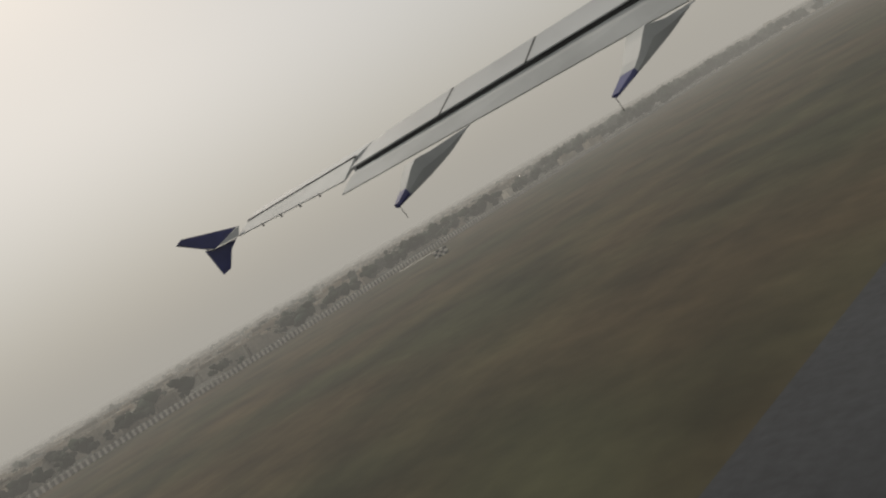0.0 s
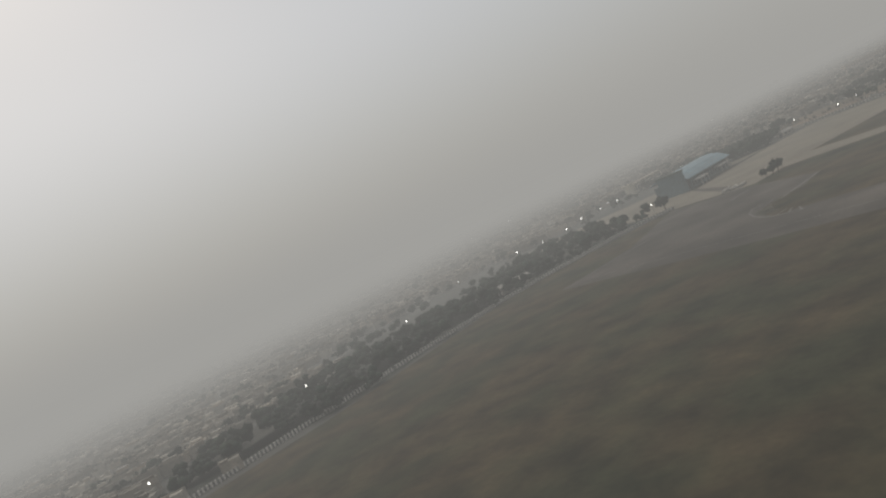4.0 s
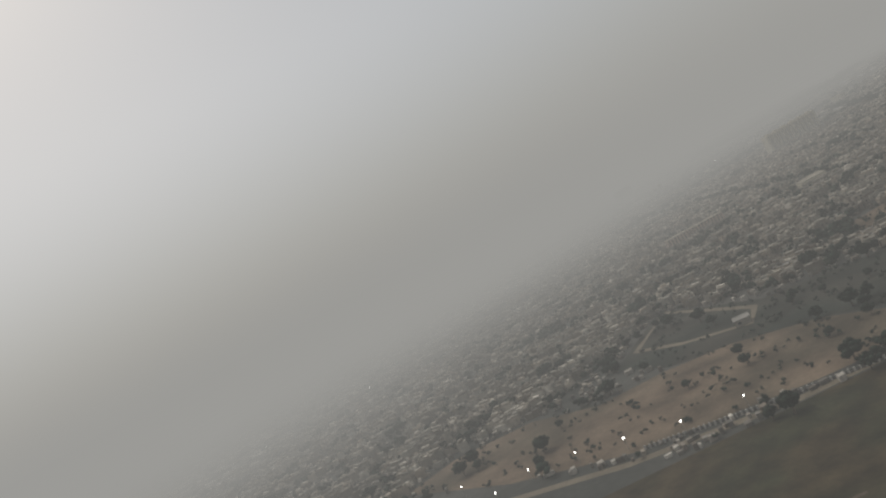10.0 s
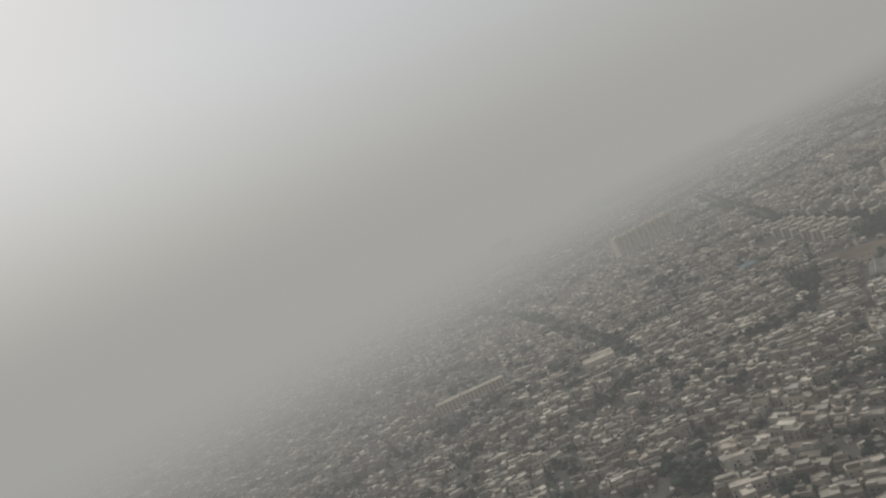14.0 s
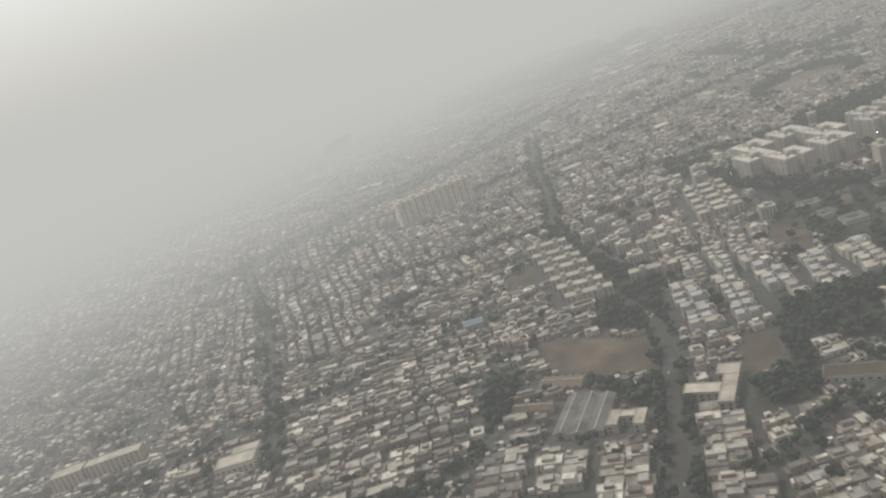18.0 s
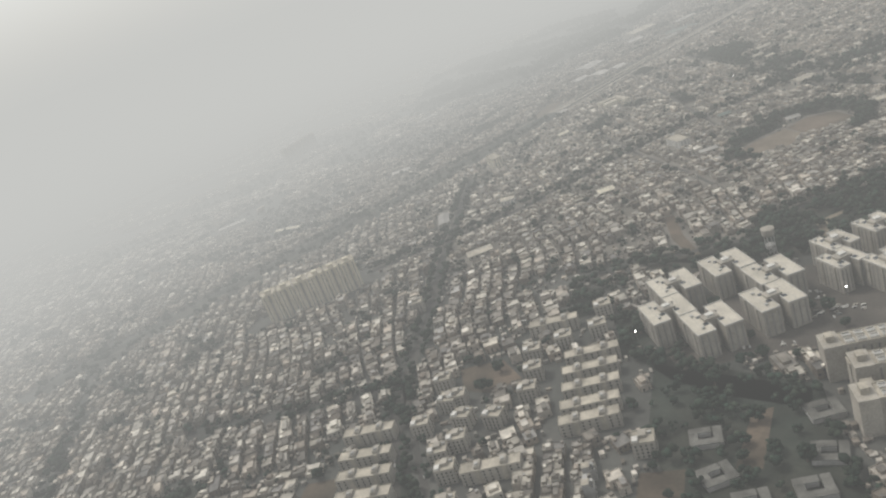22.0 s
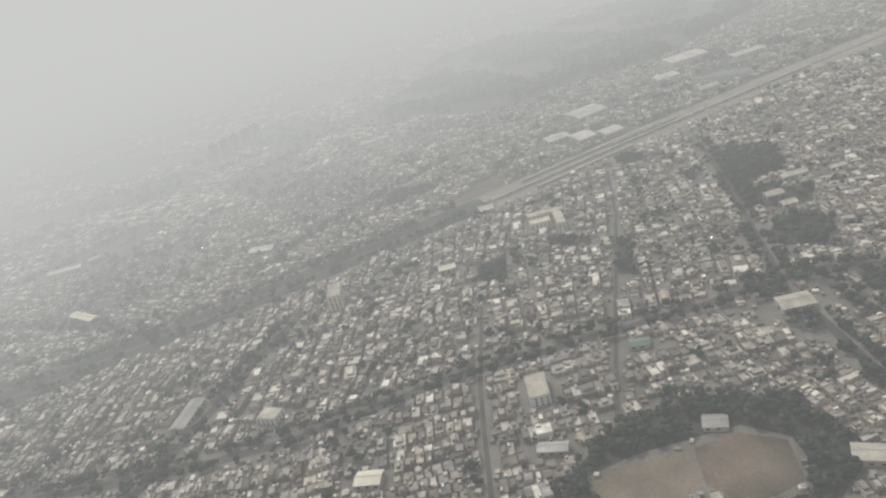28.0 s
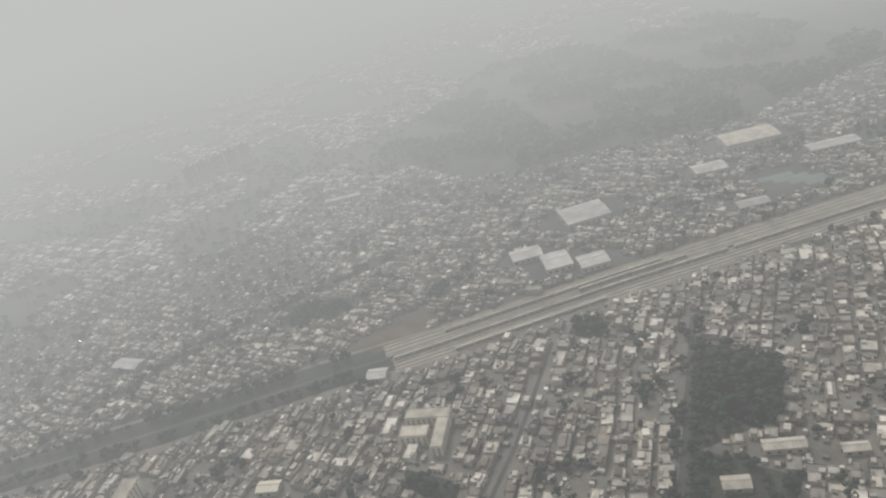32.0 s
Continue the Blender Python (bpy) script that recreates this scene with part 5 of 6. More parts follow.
def car(mat):
    t = thing("parked_car", 0, 0, 0, "small parked car seen from high above", "car", "parked cars")
    bm = bmesh.new()
    prof = [(-2.1, 0.4), (-2.1, 0.9), (-1.5, 1.0), (-1.0, 1.45), (0.6, 1.45), (1.2, 1.0), (2.05, 0.85), (2.1, 0.4)]
    ends = [[bm.verts.new((u, s * 0.85, z)) for u, z in prof] for s in (-1, 1)]
    for j in range(8):
        k = (j + 1) % 8
        bm.faces.new((ends[0][j], ends[0][k], ends[1][k], ends[1][j]))
    bm.faces.new(ends[0][::-1])
    bm.faces.new(ends[1])
    bmesh.ops.recalc_face_normals(bm, faces=bm.faces)
    part("body", bm, M[mat], t)
    for s in (-0.86, 0.86):
        boxes("side_window", [(-1.1, s - 0.02, 1.0, 0.7, s + 0.02, 1.35)], M["dark"], t)
        for u in (-1.35, 1.35):
            boxes("wheel", [(u - 0.32, s - 0.1, 0, u + 0.32, s + 0.1, 0.64)], M["dark"], t)
    return t


cars = [car("white"), car("grey"), car("pale")]
spots = []
rc = random.Random(5)
for x, y, n, s in ((30, 2872, 16, 12), (10, 2898, 8, 8), (-13, 2808, 4, 10), (13, 2816, 4, 8), (-270, 2808, 5, 14), (52, 2881, 5, 6)):
    for _ in range(n):
        spots.append((x + rc.uniform(-s, s), y + rc.uniform(-s, s), rc.choice((35, 125))))
for line, w in ROADS[:5]:
    for _ in range(8):
        got = along(line, rc.uniform(20, 600))
        if got:
            spots.append((got[0] + rc.uniform(-3, 3), got[1] + rc.uniform(-3, 3), got[2]))
for k, (x, y, a) in enumerate(spots):
    m = spot(x, y, a, 0.12)
    if k < 3:
        cars[k].matrix_world = m
    else:
        copy_thing(cars[k % 3], m)
bus = thing("white_bus", -275, 2808, 20, "white city bus standing in a street", "bus")
boxes("body", [(-5.5, -1.25, 0.5, 5.5, 1.25, 3.1)], M["white"], bus)
boxes("window_band", [(-5.3, -1.28, 1.6, 5.3, 1.28, 2.5)], M["dark"], bus)
boxes("roof", [(-5.3, -1.15, 3.1, 5.3, 1.15, 3.3)], M["white"], bus)
for u in (-3.6, 3.4):
    boxes("wheel", [(u - 0.5, -1.28, 0, u + 0.5, -0.95, 1.0), (u - 0.5, 0.95, 0, u + 0.5, 1.28, 1.0)], M["dark"], bus)


# ---- trees ----
ICO = bmesh.new()
bmesh.ops.create_icosphere(ICO, subdivisions=1, radius=1)
ICO_V = np.array([v.co[:] for v in ICO.verts])
ICO_F = np.array([[v.index for v in f.verts] for f in ICO.faces])
ICO.free()


def fast_mesh(name, verts, tris, mats):
    me = bpy.data.meshes.new(name)
    me.vertices.add(len(verts))
    me.vertices.foreach_set("co", (verts * K).ravel())
    me.loops.add(tris.size)
    me.loops.foreach_set("vertex_index", tris.ravel().astype(np.int32))
    me.polygons.add(len(tris))
    me.polygons.foreach_set("loop_start", np.arange(0, tris.size, 3, dtype=np.int32))
    for m in mats:
        me.materials.append(m)
    me.update(calc_edges=True)
    me.validate()
    return me


def clumps(centers, radii):
    """Ragged leafy clumps, one for each centre."""
    n = len(centers)
    jit = rng.uniform(0.62, 1.3, (n, len(ICO_V), 1))
    v = centers[:, None] + ICO_V[None] * jit * radii[:, None, None] * (1, 1, 0.8)
    f = ICO_F[None] + (np.arange(n) * len(ICO_V))[:, None, None]
    return v.reshape(-1, 3), f.reshape(-1, 3)


def tree(size, seed):
    r = np.random.default_rng(seed)
    t = thing("tree", 0, 0, 0, "dark green broad-crowned tree", "tree", "single trees")
    bm = bmesh.new()
    tube(bm, 0, 0, 0, size * 0.5, size * 0.05, size * 0.03, 7)
    for k in range(4):
        a = k * 1.6 + r.uniform(0, 0.6)
        limb = bmesh.new()
        tube(limb, 0, 0, 0, size * 0.38, size * 0.024, size * 0.009, 5)
        me = bpy.data.meshes.new("limb_tmp")
        bmesh.ops.rotate(limb, cent=(0, 0, 0), matrix=Euler((0, radians(45), a)).to_matrix(), verts=limb.verts)
        bmesh.ops.translate(limb, vec=(0, 0, size * r.uniform(0.3, 0.45)), verts=limb.verts)
        limb.to_mesh(me)
        limb.free()
        bm.from_mesh(me)
        bpy.data.meshes.remove(me)
    part("trunk", bm, M["bark"], t)
    n = 70
    d = r.normal(size=(n, 3))
    d /= np.linalg.norm(d, axis=1)[:, None]
    c = d * r.uniform(0.55, 1.0, (n, 1)) * (size * 0.46, size * 0.46, size * 0.3) + (0, 0, size * 0.66)
    c[:, :2] += r.normal(0, size * 0.05, 2)
    v, f = clumps(c, r.uniform(0.07, 0.17, n) * size)
    o = new("crown", fast_mesh("crown", v, f, [M["leaf"]]))
    o.parent = t
    return t


TREES = [tree(11, 1), tree(8, 2), tree(14, 3), tree(9.5, 4)]
SINGLE = [(-397, 963, 2), (-494, 971, 2), (-555, 976, 0), (-285, 942, 1), (-282, 948, 1), (-279, 952, 0), (-423, 1182, 0), (-430, 1172, 1), (-416, 1190, 1)]
SINGLE += [(-40 + rc.uniform(-20, 20), 2440 + rc.uniform(-20, 20), rc.randrange(4)) for _ in range(8)]
for pts, n in ((SOIL2, 26), (SCRUB, 30), (SOIL, 20), ([(-300, 2725), (-250, 2750), (-205, 2720), (-225, 2675), (-262, 2672)], 10), (TOWERS, 46), ([(-89, 2765), (60, 2760), (130, 2640), (130, 2500), (36, 2590), (-40, 2660)], 40)):
    xs, ys = [p[0] for p in pts], [p[1] for p in pts]
    for _ in range(n):
        SINGLE.append((rc.uniform(min(xs), max(xs)), rc.uniform(min(ys), max(ys)), rc.randrange(4)))
used = set()
for x, y, k in SINGLE:
    if not unbuilt(x, y):
        continue
    m = spot(x, y, rc.uniform(0, 360))
    if k not in used:
        TREES[k].matrix_world = m
        used.add(k)
    else:
        copy_thing(TREES[k], m)


def wood(name, xy, size, per, label):
    """Many joined crowns, each of several clumps over a short trunk."""
    n = len(xy)
    d = rng.normal(size=(n, per, 3))
    d /= np.linalg.norm(d, axis=2)[:, :, None]
    s = size[:, None, None]
    c = d * rng.uniform(0.5, 1, (n, per, 1)) * s * (0.45, 0.45, 0.28) + np.stack([xy[:, :1].repeat(per, 1), xy[:, 1:].repeat(per, 1), (size[:, None] * 0.6).repeat(per, 1)], -1)
    v, f = clumps(c.reshape(-1, 3), (rng.uniform(0.15, 0.33, (n, per)) * size[:, None]).ravel())
    return tagged(new(name, fast_mesh(name, v, f, [M["leaf"]])), label, "trees", kind="stuff")


pts = []
for m, dens in WOOD_FIELDS:
    i, j = np.nonzero(m)
    pick = rng.random(len(i)) < dens * CELL * CELL / 55
    pts.append(np.stack([X0 + (i[pick] + rng.random(pick.sum())) * CELL, Y0 + (j[pick] + rng.random(pick.sum())) * CELL], 1))
i, j = np.nonzero(HEATH_WOOD)
pick = rng.random(len(i)) < 0.5 * CELL * CELL / 55
heath = np.stack([X0 + i[pick] * CELL, Y0 + j[pick] * CELL], 1)
heath = heath[[noise.noise(Vector((x / 110, y / 110, 8))) > -0.12 for x, y in heath]]
wood("heath_trees", heath, rng.uniform(10, 20, len(heath)), 3, "dark hazy trees on the open land beyond the railway")
pts = np.concatenate(pts)
pts = pts[[unbuilt(x, y) for x, y in pts]]
wood("woodland", pts, rng.uniform(5, 15, len(pts)), 6, "dense dark green trees among the city blocks")

# shrubs on the waste ground by the airfield
shrub = []
for area in (SOIL, SCRUB, SOIL2):
    xs, ys = [p[0] for p in area], [p[1] for p in area]
    m = inside(area)
    for _ in range(700):
        x, y = rc.uniform(min(xs), max(xs)), rc.uniform(min(ys), max(ys))
        if m[int((x - X0) / CELL), int((y - Y0) / CELL)] and noise.noise(Vector((x / 30, y / 30, 5))) > 0:
            shrub.append((x, y))
shrub = np.array(shrub)
wood("shrubs", shrub, rng.uniform(2, 5, len(shrub)), 5, "low dusty shrubs on the waste ground")

# trees along the roads and the railway, and scattered between the houses
line_pts = []
for line, w in ROADS + [(RAIL, 40)]:
    for s in range(0, 3000, 4):
        got = along(line, s + rc.uniform(-3, 3))
        if got and w > 6 and not (w == 40 and got[1] > 3560) and rc.random() < (0.8 if w > 11 else 0.5):
            a = radians(got[2] + 90)
            off = rc.choice((-1, 1)) * (w * 0.375 + rc.uniform(2, 6))
            line_pts.append((got[0] + off * math.cos(a), got[1] + off * math.sin(a)))
# houses stand close, but for clumps of trees between them
ROWS = []
HOUSED = np.zeros(FREE.shape, bool)
LIGHT = []
for pts, angle, pitch, front, tall, light in QUARTERS:
    ROWS.append(("quarter", quarter_rows(pts, angle, pitch, front, tall)))
    LIGHT.append(light)
TAKEN |= QUARTER_M
for name, pts, angle, wide, deep, tall in DISTRICTS:
    rows = houses_in(pts, angle, wide, deep, tall, {"west": 3.2, "south": 2.0, "beyond": 1.5, "market": 0.8, "north_side": 0.8, "north": 0.25}.get(name, 0.3), {"north_side": 3.6, "north": 3.0}.get(name, 6.0))
    gap = np.array([noise.noise(Vector((x / 55, y / 55, 3))) for x, y in rows[:, :2]])
    wide_gap = np.array([noise.noise(Vector((x / 170, y / 170, 11))) for x, y in rows[:, :2]])
    out_there = (rows[:, 0] < -1000) & (rows[:, 1] > 2900)
    rows = rows[(gap < (0.2 if name == "west" else 0.34)) & ~(out_there & (wide_gap > 0.02))]
    ROWS.append((name, rows))
    LIGHT.append(None)
    for r in (-0.33, 0.0, 0.33):
        for q in (-0.33, 0.0, 0.33):
            ca, sa = np.cos(np.radians(rows[:, 2])), np.sin(np.radians(rows[:, 2]))
            u, v = rows[:, 3] * r, rows[:, 4] * q
            i = ((rows[:, 0] + u * ca - v * sa - X0) / CELL).astype(int)
            j = ((rows[:, 1] + u * sa + v * ca - Y0) / CELL).astype(int)
            HOUSED[np.clip(i, 0, NX - 1), np.clip(j, 0, NY - 1)] = True
scatter = np.stack([rng.uniform(-1700, 200, 42000), rng.uniform(-200, 4400, 42000)], 1)
keep = free_at(scatter[:, 0], scatter[:, 1], 1)
keep &= ~((scatter[:, 0] > -430) & (scatter[:, 1] < 1300))
keep &= ~HOUSED[((scatter[:, 0] - X0) / CELL).astype(int), ((scatter[:, 1] - Y0) / CELL).astype(int)]
gap = np.array([noise.noise(Vector((x / 55, y / 55, 3))) for x, y in scatter])
wide_gap = np.array([noise.noise(Vector((x / 170, y / 170, 11))) for x, y in scatter])
out_there = (scatter[:, 0] < -1000) & (scatter[:, 1] > 2900) & (wide_gap > 0.02)
keep &= (gap > 0.3) | ((gap > 0.16) & (scatter[:, 1] < 2060)) | (rng.random(len(gap)) < 0.10) | (out_there & (rng.random(len(gap)) < 0.5))
line_pts = np.array([p for p in line_pts if unbuilt(*p)])
wood("road_trees", line_pts, rng.uniform(7, 14, len(line_pts)), 5, "rows of dark trees along the city roads")
extra = scatter[keep]
extra = extra[extra[:, 0] > -1700]
# lean-tos, sheds and stacks that fill the yards between the houses
yard = np.stack([rng.uniform(-1250, 220, 90000), rng.uniform(1300, 4300, 90000)], 1)
yard = yard[free_at(yard[:, 0], yard[:, 1], 2) & ~HOUSED[((yard[:, 0] - X0) / CELL).astype(int), ((yard[:, 1] - Y0) / CELL).astype(int)]]
yard = yard[rng.random(len(yard)) < 0.9][:27000]
n = len(yard)
size = np.stack([rng.uniform(2, 6.5, n), rng.uniform(2, 5, n), rng.uniform(1.8, 4.5, n)], 1)
turn = np.radians(rng.choice((37, 47, 127, 137), n))
v = BV[None] * size[:, None]
out = np.stack([yard[:, :1] + v[:, :, 0] * np.cos(turn)[:, None] - v[:, :, 1] * np.sin(turn)[:, None], yard[:, 1:] + v[:, :, 0] * np.sin(turn)[:, None] + v[:, :, 1] * np.cos(turn)[:, None], v[:, :, 2]], 2)
faces = (np.array(BF)[None] + (np.arange(n) * 8)[:, None, None]).reshape(-1, 4).tolist()
tagged(new("outbuildings", mesh_of("outbuildings", out.reshape(-1, 3).tolist(), faces, [M["roof"]])), "small grey and tan sheds filling the yards", "sheds", kind="stuff")
wood("street_trees", extra, rng.uniform(5.5, 13, len(extra)), 5, "scattered dark street trees between houses")


def house(w, d, h, seed):
    """A flat-roofed town house with a stair head and a tank."""
    r = random.Random(seed)
    t = thing("town_house", 0, 0, 0, "flat-roofed pale town house in a crowded row", "house", "town houses")
    wall, top = (("pale", "slab"), ("grey", "slab"), ("grey", "grey"), ("pale", "tin"), ("pale", "grey"))[seed % 5]
    body = boxes("body", [(-w / 2, -d / 2, 0, w / 2, d / 2, h)], M[wall], t)
    boxes("parapet", rim(-w / 2, -d / 2, w / 2, d / 2, h, 0.8, 0.25), M[wall], body)
    boxes("roof", [(-w / 2 + .3, -d / 2 + .3, h, w / 2 - .3, d / 2 - .3, h + 0.12)], M[top], body)
    u = r.uniform(-0.15, 0.15) * w
    if seed % 2:
        upper = boxes("upper_floor", [(-w / 2 + 0.02, -d * 0.1, h + .12, w * 0.2, d / 2 - 0.02, h + 3.1)], M[wall], t)
        boxes("upper_roof", [(-w / 2 - 0.3, -d * 0.1 - 0.4, h + 3.1, w * 0.2 + 0.3, d / 2 + 0.2, h + 3.35)], M[top], upper)
    boxes("stair_head", [(u + 1.0, -d * 0.42, h + .12, u + 3.6, -d * 0.15, h + 2.5)], M[wall], t)
    boxes("water_tank", [(-w * 0.4, -d * 0.4, h + .12, -w * 0.4 + 1.4, -d * 0.4 + 1.3, h + 1.5)], M["dark"], t)
    for f in range(int(h / 3.1)):
        for v in (-w * 0.26, w * 0.26):
            window(t, v, -d / 2, 1 + f * 3.1, 1.4, 1.3, 0)
    return t


KINDS = [(8, 10, 4.6), (9, 12, 6.8), (10, 12, 4.8), (11, 13, 7), (8, 10, 3.6), (12, 13, 5), (9.5, 11, 5.4), (13.5, 13, 6.5), (11, 14, 3.8), (10, 11, 7.4)]
MODEL = [house(*k, seed=i) for i, k in enumerate(KINDS)]
placed = [0] * len(KINDS)
NEAR_M = inside(NEAR) | QUARTER_M
left = 120
for (name, rows), light in zip(ROWS, LIGHT):
    rest = []
    for row in rows:
        x, y, a, w, d, h = row
        if left and NEAR_M[int((x - X0) / CELL), int((y - Y0) / CELL)]:
            k = min(range(len(KINDS)), key=lambda q: abs(KINDS[q][0] - w) + abs(KINDS[q][2] - h) * 0.5)
            if placed[k]:
                one = copy_thing(MODEL[k], spot(x, y, a))
            else:
                one = MODEL[k]
                one.matrix_world = spot(x, y, a)
            one.scale = (w / KINDS[k][0], d / KINDS[k][1], h / KINDS[k][2])
            placed[k] += 1
            left -= 1
        else:
            rest.append(row)
    build_stuff("houses", rest, "crowded low flat-roofed houses in pale grey and cream", light)
for k, n in enumerate(placed):
    if not n:
        MODEL[k].matrix_world = spot(40 + 16 * k, 2140, 37)

# ---- the airliner's wing at take-off, hung in the air for the path's first pose ----
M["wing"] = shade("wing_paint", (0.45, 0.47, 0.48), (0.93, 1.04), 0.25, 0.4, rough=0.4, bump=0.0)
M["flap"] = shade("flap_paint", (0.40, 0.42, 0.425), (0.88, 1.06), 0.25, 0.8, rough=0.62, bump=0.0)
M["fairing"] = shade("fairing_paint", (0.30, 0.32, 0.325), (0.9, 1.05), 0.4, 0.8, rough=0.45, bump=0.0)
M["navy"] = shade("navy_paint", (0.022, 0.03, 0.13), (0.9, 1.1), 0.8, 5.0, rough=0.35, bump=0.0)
# black that carries the shade of the gaps, and colours small fittings
M["gap_fitting"] = shade("gap_fitting_black", (0.03, 0.032, 0.035), rough=0.7, bump=0.0)
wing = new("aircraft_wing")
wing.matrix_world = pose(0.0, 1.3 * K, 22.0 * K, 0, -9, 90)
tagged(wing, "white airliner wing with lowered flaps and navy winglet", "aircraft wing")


def lerp(table, y):
    """A number along the span from a short table of span and value."""
    return float(np.interp(y, [a for a, _ in table], [b for _, b in table]))


# span and place of the spoilers' rear edge, of the crest ahead of it, of the flap's edge, and of the aileron's hinge and edge
REAR, REAR_Z = [(4.6, 13.50), (12.0, 8.237)], [(4.6, -0.746), (12.0, 0.12)]
CREST, CREST_Z = [(4.6, 14.1), (9.01, 10.91), (10.41, 9.98), (11.64, 9.11), (12.0, 9.0), (15.4, 7.98)], [(4.6, -0.45), (9.01, 0.004), (10.41, 0.155), (11.64, 0.266), (12.0, 0.275), (15.4, 0.617)]
EDGE, EDGE_Z = [(4.6, 12.904), (11.9, 7.678)], [(4.6, -1.257), (11.9, -0.164)]
HINGE, HINGE_Z = [(12.0, 8.532), (15.4, 7.693)], [(12.0, 0.236), (15.4, 0.55)]
TAIL, TAIL_Z = [(12.0, 8.008), (15.42, 7.293)], [(12.0, 0.003), (15.42, 0.41)]


def loft(name, spans, section, mat, label=""):
    """A skin through sections along the span, closed at both ends."""
    bm = bmesh.new()
    rows = [[bm.verts.new((x, y, z)) for x, z in section(y)] for y in spans]
    n = len(rows[0])
    for a, b in zip(rows, rows[1:]):
        for i in range(n):
            j = (i + 1) % n
            bm.faces.new((a[i], a[j], b[j], b[i]))
    bm.faces.new(rows[0][::-1])
    bm.faces.new(rows[-1])
    bmesh.ops.recalc_face_normals(bm, faces=bm.faces)
    return part(name, bm, M[mat], wing, label)


def box_section(y):
    x, z = (lerp(REAR, y), lerp(REAR_Z, y)) if y < 12 else (lerp(HINGE, y), lerp(HINGE_Z, y))
    xc, zc = lerp(CREST, y), lerp(CREST_Z, y)
    c = 4.2 - (y - 4.6) * 0.27
    return [(x, z), (xc, zc), (xc + 0.3 * c, zc - 0.02 * c), (xc + 0.55 * c, zc - 0.06 * c), (xc + 0.7 * c, zc - 0.12 * c), (xc + 0.55 * c, zc - 0.16 * c), (xc + 0.2 * c, zc - 0.17 * c), (x + 0.02, z - 0.14)]


def flap_section(y):
    x0, z0, x1, z1 = lerp(REAR, y) + 0.05, lerp(REAR_Z, y) - 0.08, lerp(EDGE, y), lerp(EDGE_Z, y)
    return [(x0, z0), (x0 * 0.55 + x1 * 0.45, z0 * 0.55 + z1 * 0.45 + 0.045), (x1, z1), (x1 + 0.02, z1 - 0.02), (x0 * 0.6 + x1 * 0.4, z0 * 0.6 + z1 * 0.4 - 0.10), (x0, z0 - 0.16)]


def aileron_section(y):
    x, z = lerp(HINGE, y) - 0.02, lerp(HINGE_Z, y) - 0.006
    xt, zt = lerp(TAIL, y), lerp(TAIL_Z, y)
    return [(x, z), (xt, zt), (xt + 0.01, zt - 0.02), (x, z - 0.11)]


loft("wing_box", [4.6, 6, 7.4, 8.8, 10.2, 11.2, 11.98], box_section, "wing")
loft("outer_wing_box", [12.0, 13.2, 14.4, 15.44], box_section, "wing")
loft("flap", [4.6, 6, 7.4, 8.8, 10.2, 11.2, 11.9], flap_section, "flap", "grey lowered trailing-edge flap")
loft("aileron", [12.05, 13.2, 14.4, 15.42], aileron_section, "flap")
loft("hinge_line", [12.05, 15.4], lambda y: [(lerp(HINGE, y) - 0.03, lerp(HINGE_Z, y) + 0.012), (lerp(HINGE, y) + 0.02, lerp(HINGE_Z, y) + 0.016), (lerp(HINGE, y) + 0.02, lerp(HINGE_Z, y) - 0.02), (lerp(HINGE, y) - 0.03, lerp(HINGE_Z, y) - 0.02)], "gap_fitting", "dark gap ahead of the aileron")
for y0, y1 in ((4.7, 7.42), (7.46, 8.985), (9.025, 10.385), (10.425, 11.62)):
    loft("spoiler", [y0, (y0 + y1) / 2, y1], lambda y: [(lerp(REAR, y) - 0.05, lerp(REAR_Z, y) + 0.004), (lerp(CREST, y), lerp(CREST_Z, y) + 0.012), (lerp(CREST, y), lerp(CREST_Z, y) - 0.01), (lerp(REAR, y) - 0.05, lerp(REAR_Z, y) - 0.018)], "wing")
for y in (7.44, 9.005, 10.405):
    loft("spoiler_gap", [y - 0.018, y + 0.018], lambda y: [(lerp(REAR, y) - 0.04, lerp(REAR_Z, y) + 0.008), (lerp(CREST, y) - 0.02, lerp(CREST_Z, y) + 0.010), (lerp(CREST, y) - 0.02, lerp(CREST_Z, y) - 0.01), (lerp(REAR, y) - 0.04, lerp(REAR_Z, y) - 0.01)], "gap_fitting", "dark gap between two spoilers")
# a solid dark strip: the shade inside the flap gap is its colour
loft("cove_seal", [4.6, 7.4, 10.2, 11.9], lambda y: [(lerp(REAR, y) + 0.02, lerp(REAR_Z, y) - 0.02), (lerp(REAR, y) - 0.04, lerp(REAR_Z, y) - 0.03 - 0.006 * (12 - y)), (lerp(REAR, y) - 0.02, lerp(REAR_Z, y) - 0.15), (lerp(REAR, y) + 0.02, lerp(REAR_Z, y) - 0.15)], "gap_fitting", "dark gap ahead of the flap")


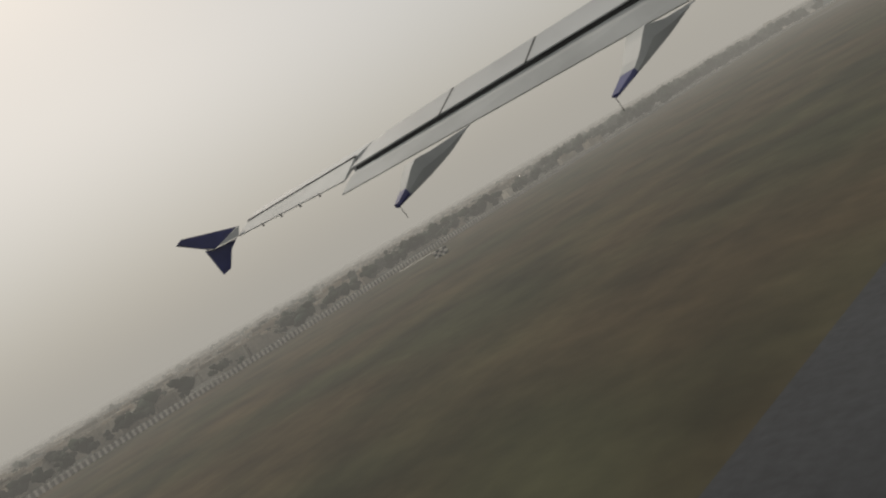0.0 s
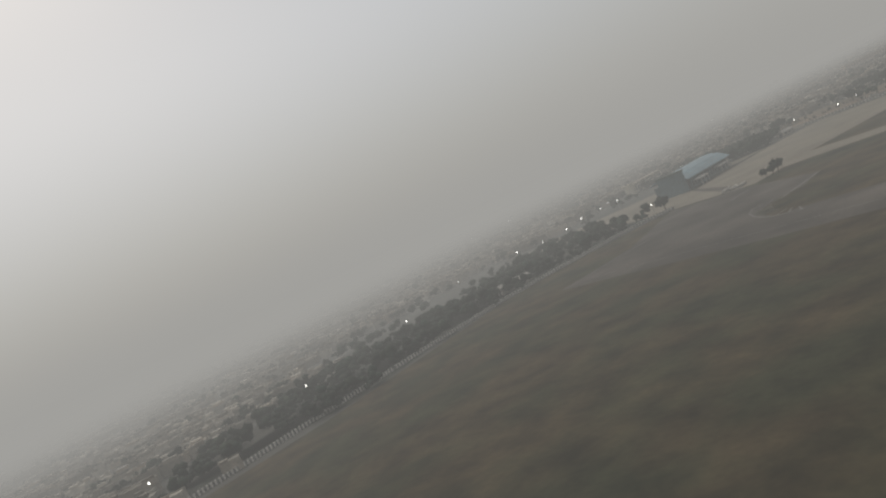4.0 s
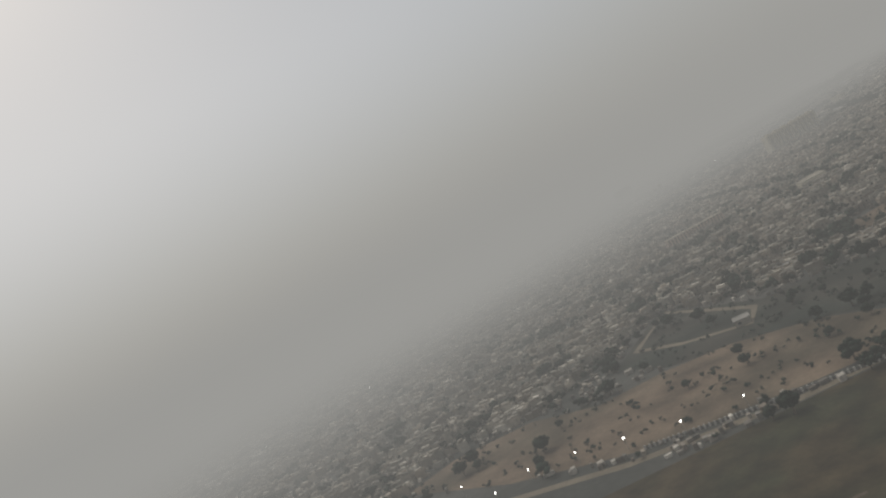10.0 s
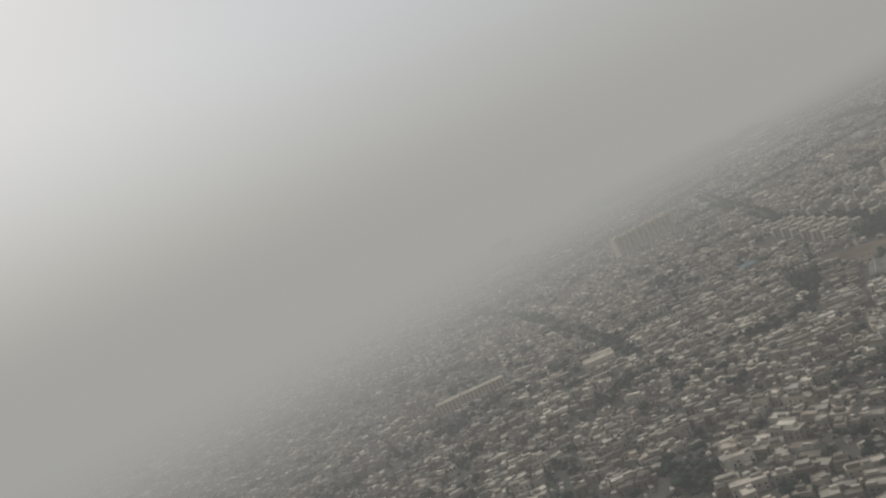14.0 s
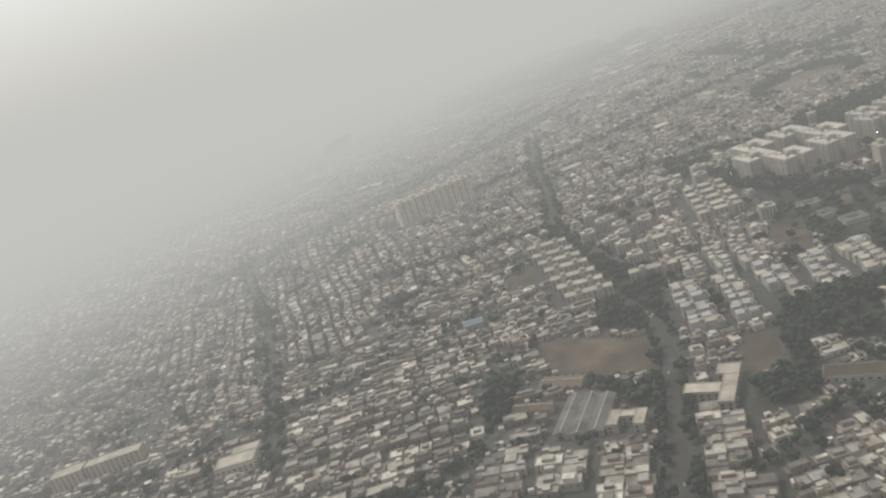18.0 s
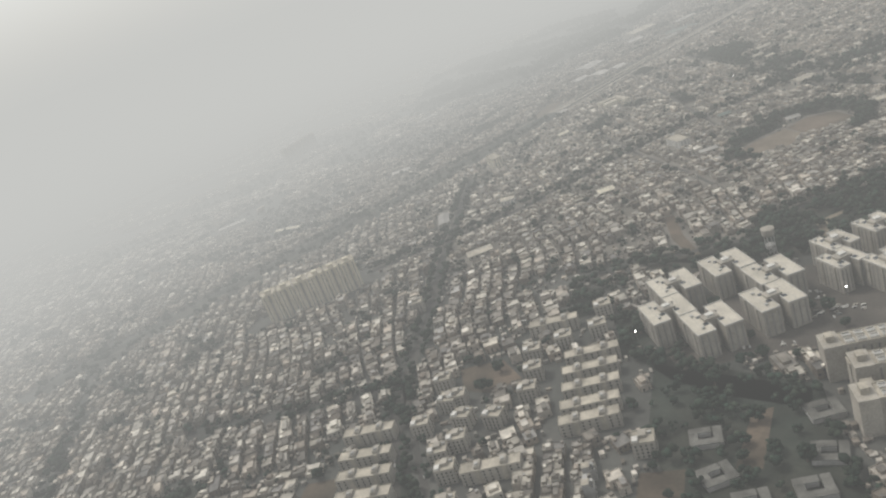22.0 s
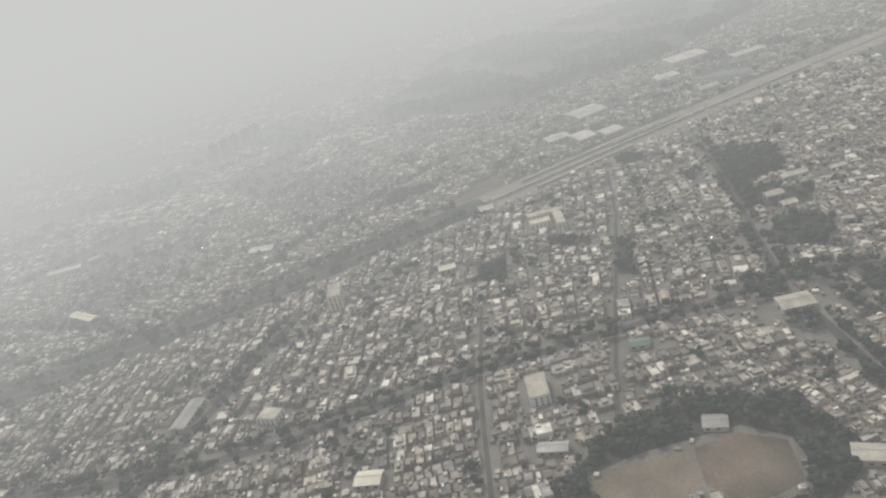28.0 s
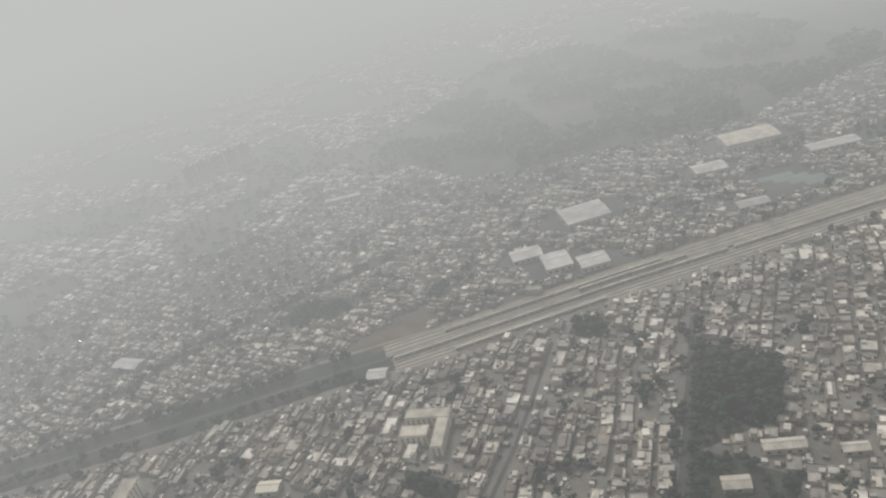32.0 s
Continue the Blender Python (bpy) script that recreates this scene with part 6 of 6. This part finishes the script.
def fairing(y, keel, back, tip):
    """A flap-track fairing: a keel line and a back line over the chord, ending in a navy tip behind the flap."""
    x0, x1 = keel[0][0] + 0.06, keel[-1][0]
    for name, a, b, mat in (("fairing", tip, x1, "fairing"), ("fairing_tip", x0, tip - 0.004, "navy")):
        bm = bmesh.new()
        rows = []
        for x in np.linspace(a, b, 13):
            lo, hi = lerp(keel, x), lerp(back, x)
            w = 0.07 + 0.12 * min(1, (x - x0) / 0.8)
            mid = lo * 0.5 + hi * 0.5
            rows.append([bm.verts.new(v) for v in ((x, y - w, lo + 0.03), (x, y - w * 1.05, mid), (x, y - w * 0.9, hi), (x, y + w * 0.9, hi), (x, y + w * 1.05, mid), (x, y + w, lo + 0.03), (x, y, lo))])
        n = len(rows[0])
        for p, q in zip(rows, rows[1:]):
            for i in range(n):
                bm.faces.new((p[i], p[(i + 1) % n], q[(i + 1) % n], q[i]))
        bm.faces.new(rows[0][::-1])
        bm.faces.new(rows[-1])
        bmesh.ops.recalc_face_normals(bm, faces=bm.faces)
        part(name, bm, M[mat], wing, "navy fairing tip" if mat == "navy" else "")
    bm = bmesh.new()
    tube(bm, 0, 0, -0.22, 0, 0.006, 0.006, 5)
    bmesh.ops.translate(bm, vec=(x0 + 0.1, y + 0.1, lerp(keel, x0)), verts=bm.verts)
    part("static_wick", bm, M["gap_fitting"], wing)


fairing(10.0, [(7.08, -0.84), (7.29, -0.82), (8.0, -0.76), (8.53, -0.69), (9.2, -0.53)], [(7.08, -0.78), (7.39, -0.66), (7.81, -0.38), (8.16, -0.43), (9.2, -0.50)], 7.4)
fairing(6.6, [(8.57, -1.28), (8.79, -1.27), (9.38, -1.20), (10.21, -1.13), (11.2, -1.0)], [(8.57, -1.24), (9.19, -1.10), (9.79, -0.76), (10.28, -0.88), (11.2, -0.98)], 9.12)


def fence(name, pts, mat="navy"):
    bm = bmesh.new()
    a = [bm.verts.new((x, y - 0.03, z)) for x, y, z in pts]
    b = [bm.verts.new((x, y + 0.03, z)) for x, y, z in pts]
    n = len(pts)
    bm.faces.new(a)
    bm.faces.new(b[::-1])
    for i in range(n):
        bm.faces.new((a[i], b[i], b[(i + 1) % n], a[(i + 1) % n]))
    bmesh.ops.recalc_face_normals(bm, faces=bm.faces)
    part(name, bm, M[mat], wing, "navy winglet fence" if mat == "navy" else "")


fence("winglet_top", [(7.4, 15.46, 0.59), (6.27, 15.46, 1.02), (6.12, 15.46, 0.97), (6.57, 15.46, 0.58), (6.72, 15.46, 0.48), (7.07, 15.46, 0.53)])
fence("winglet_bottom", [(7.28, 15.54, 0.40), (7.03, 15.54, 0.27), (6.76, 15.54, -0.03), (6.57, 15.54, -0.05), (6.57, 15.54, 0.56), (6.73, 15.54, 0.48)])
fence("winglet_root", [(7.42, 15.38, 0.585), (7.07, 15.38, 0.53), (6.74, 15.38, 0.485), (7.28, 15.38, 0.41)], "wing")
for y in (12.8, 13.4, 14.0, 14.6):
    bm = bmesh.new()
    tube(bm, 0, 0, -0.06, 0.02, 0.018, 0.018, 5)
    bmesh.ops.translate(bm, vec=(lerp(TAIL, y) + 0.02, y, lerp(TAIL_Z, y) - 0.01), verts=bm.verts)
    part("hinge", bm, M["gap_fitting"], wing)
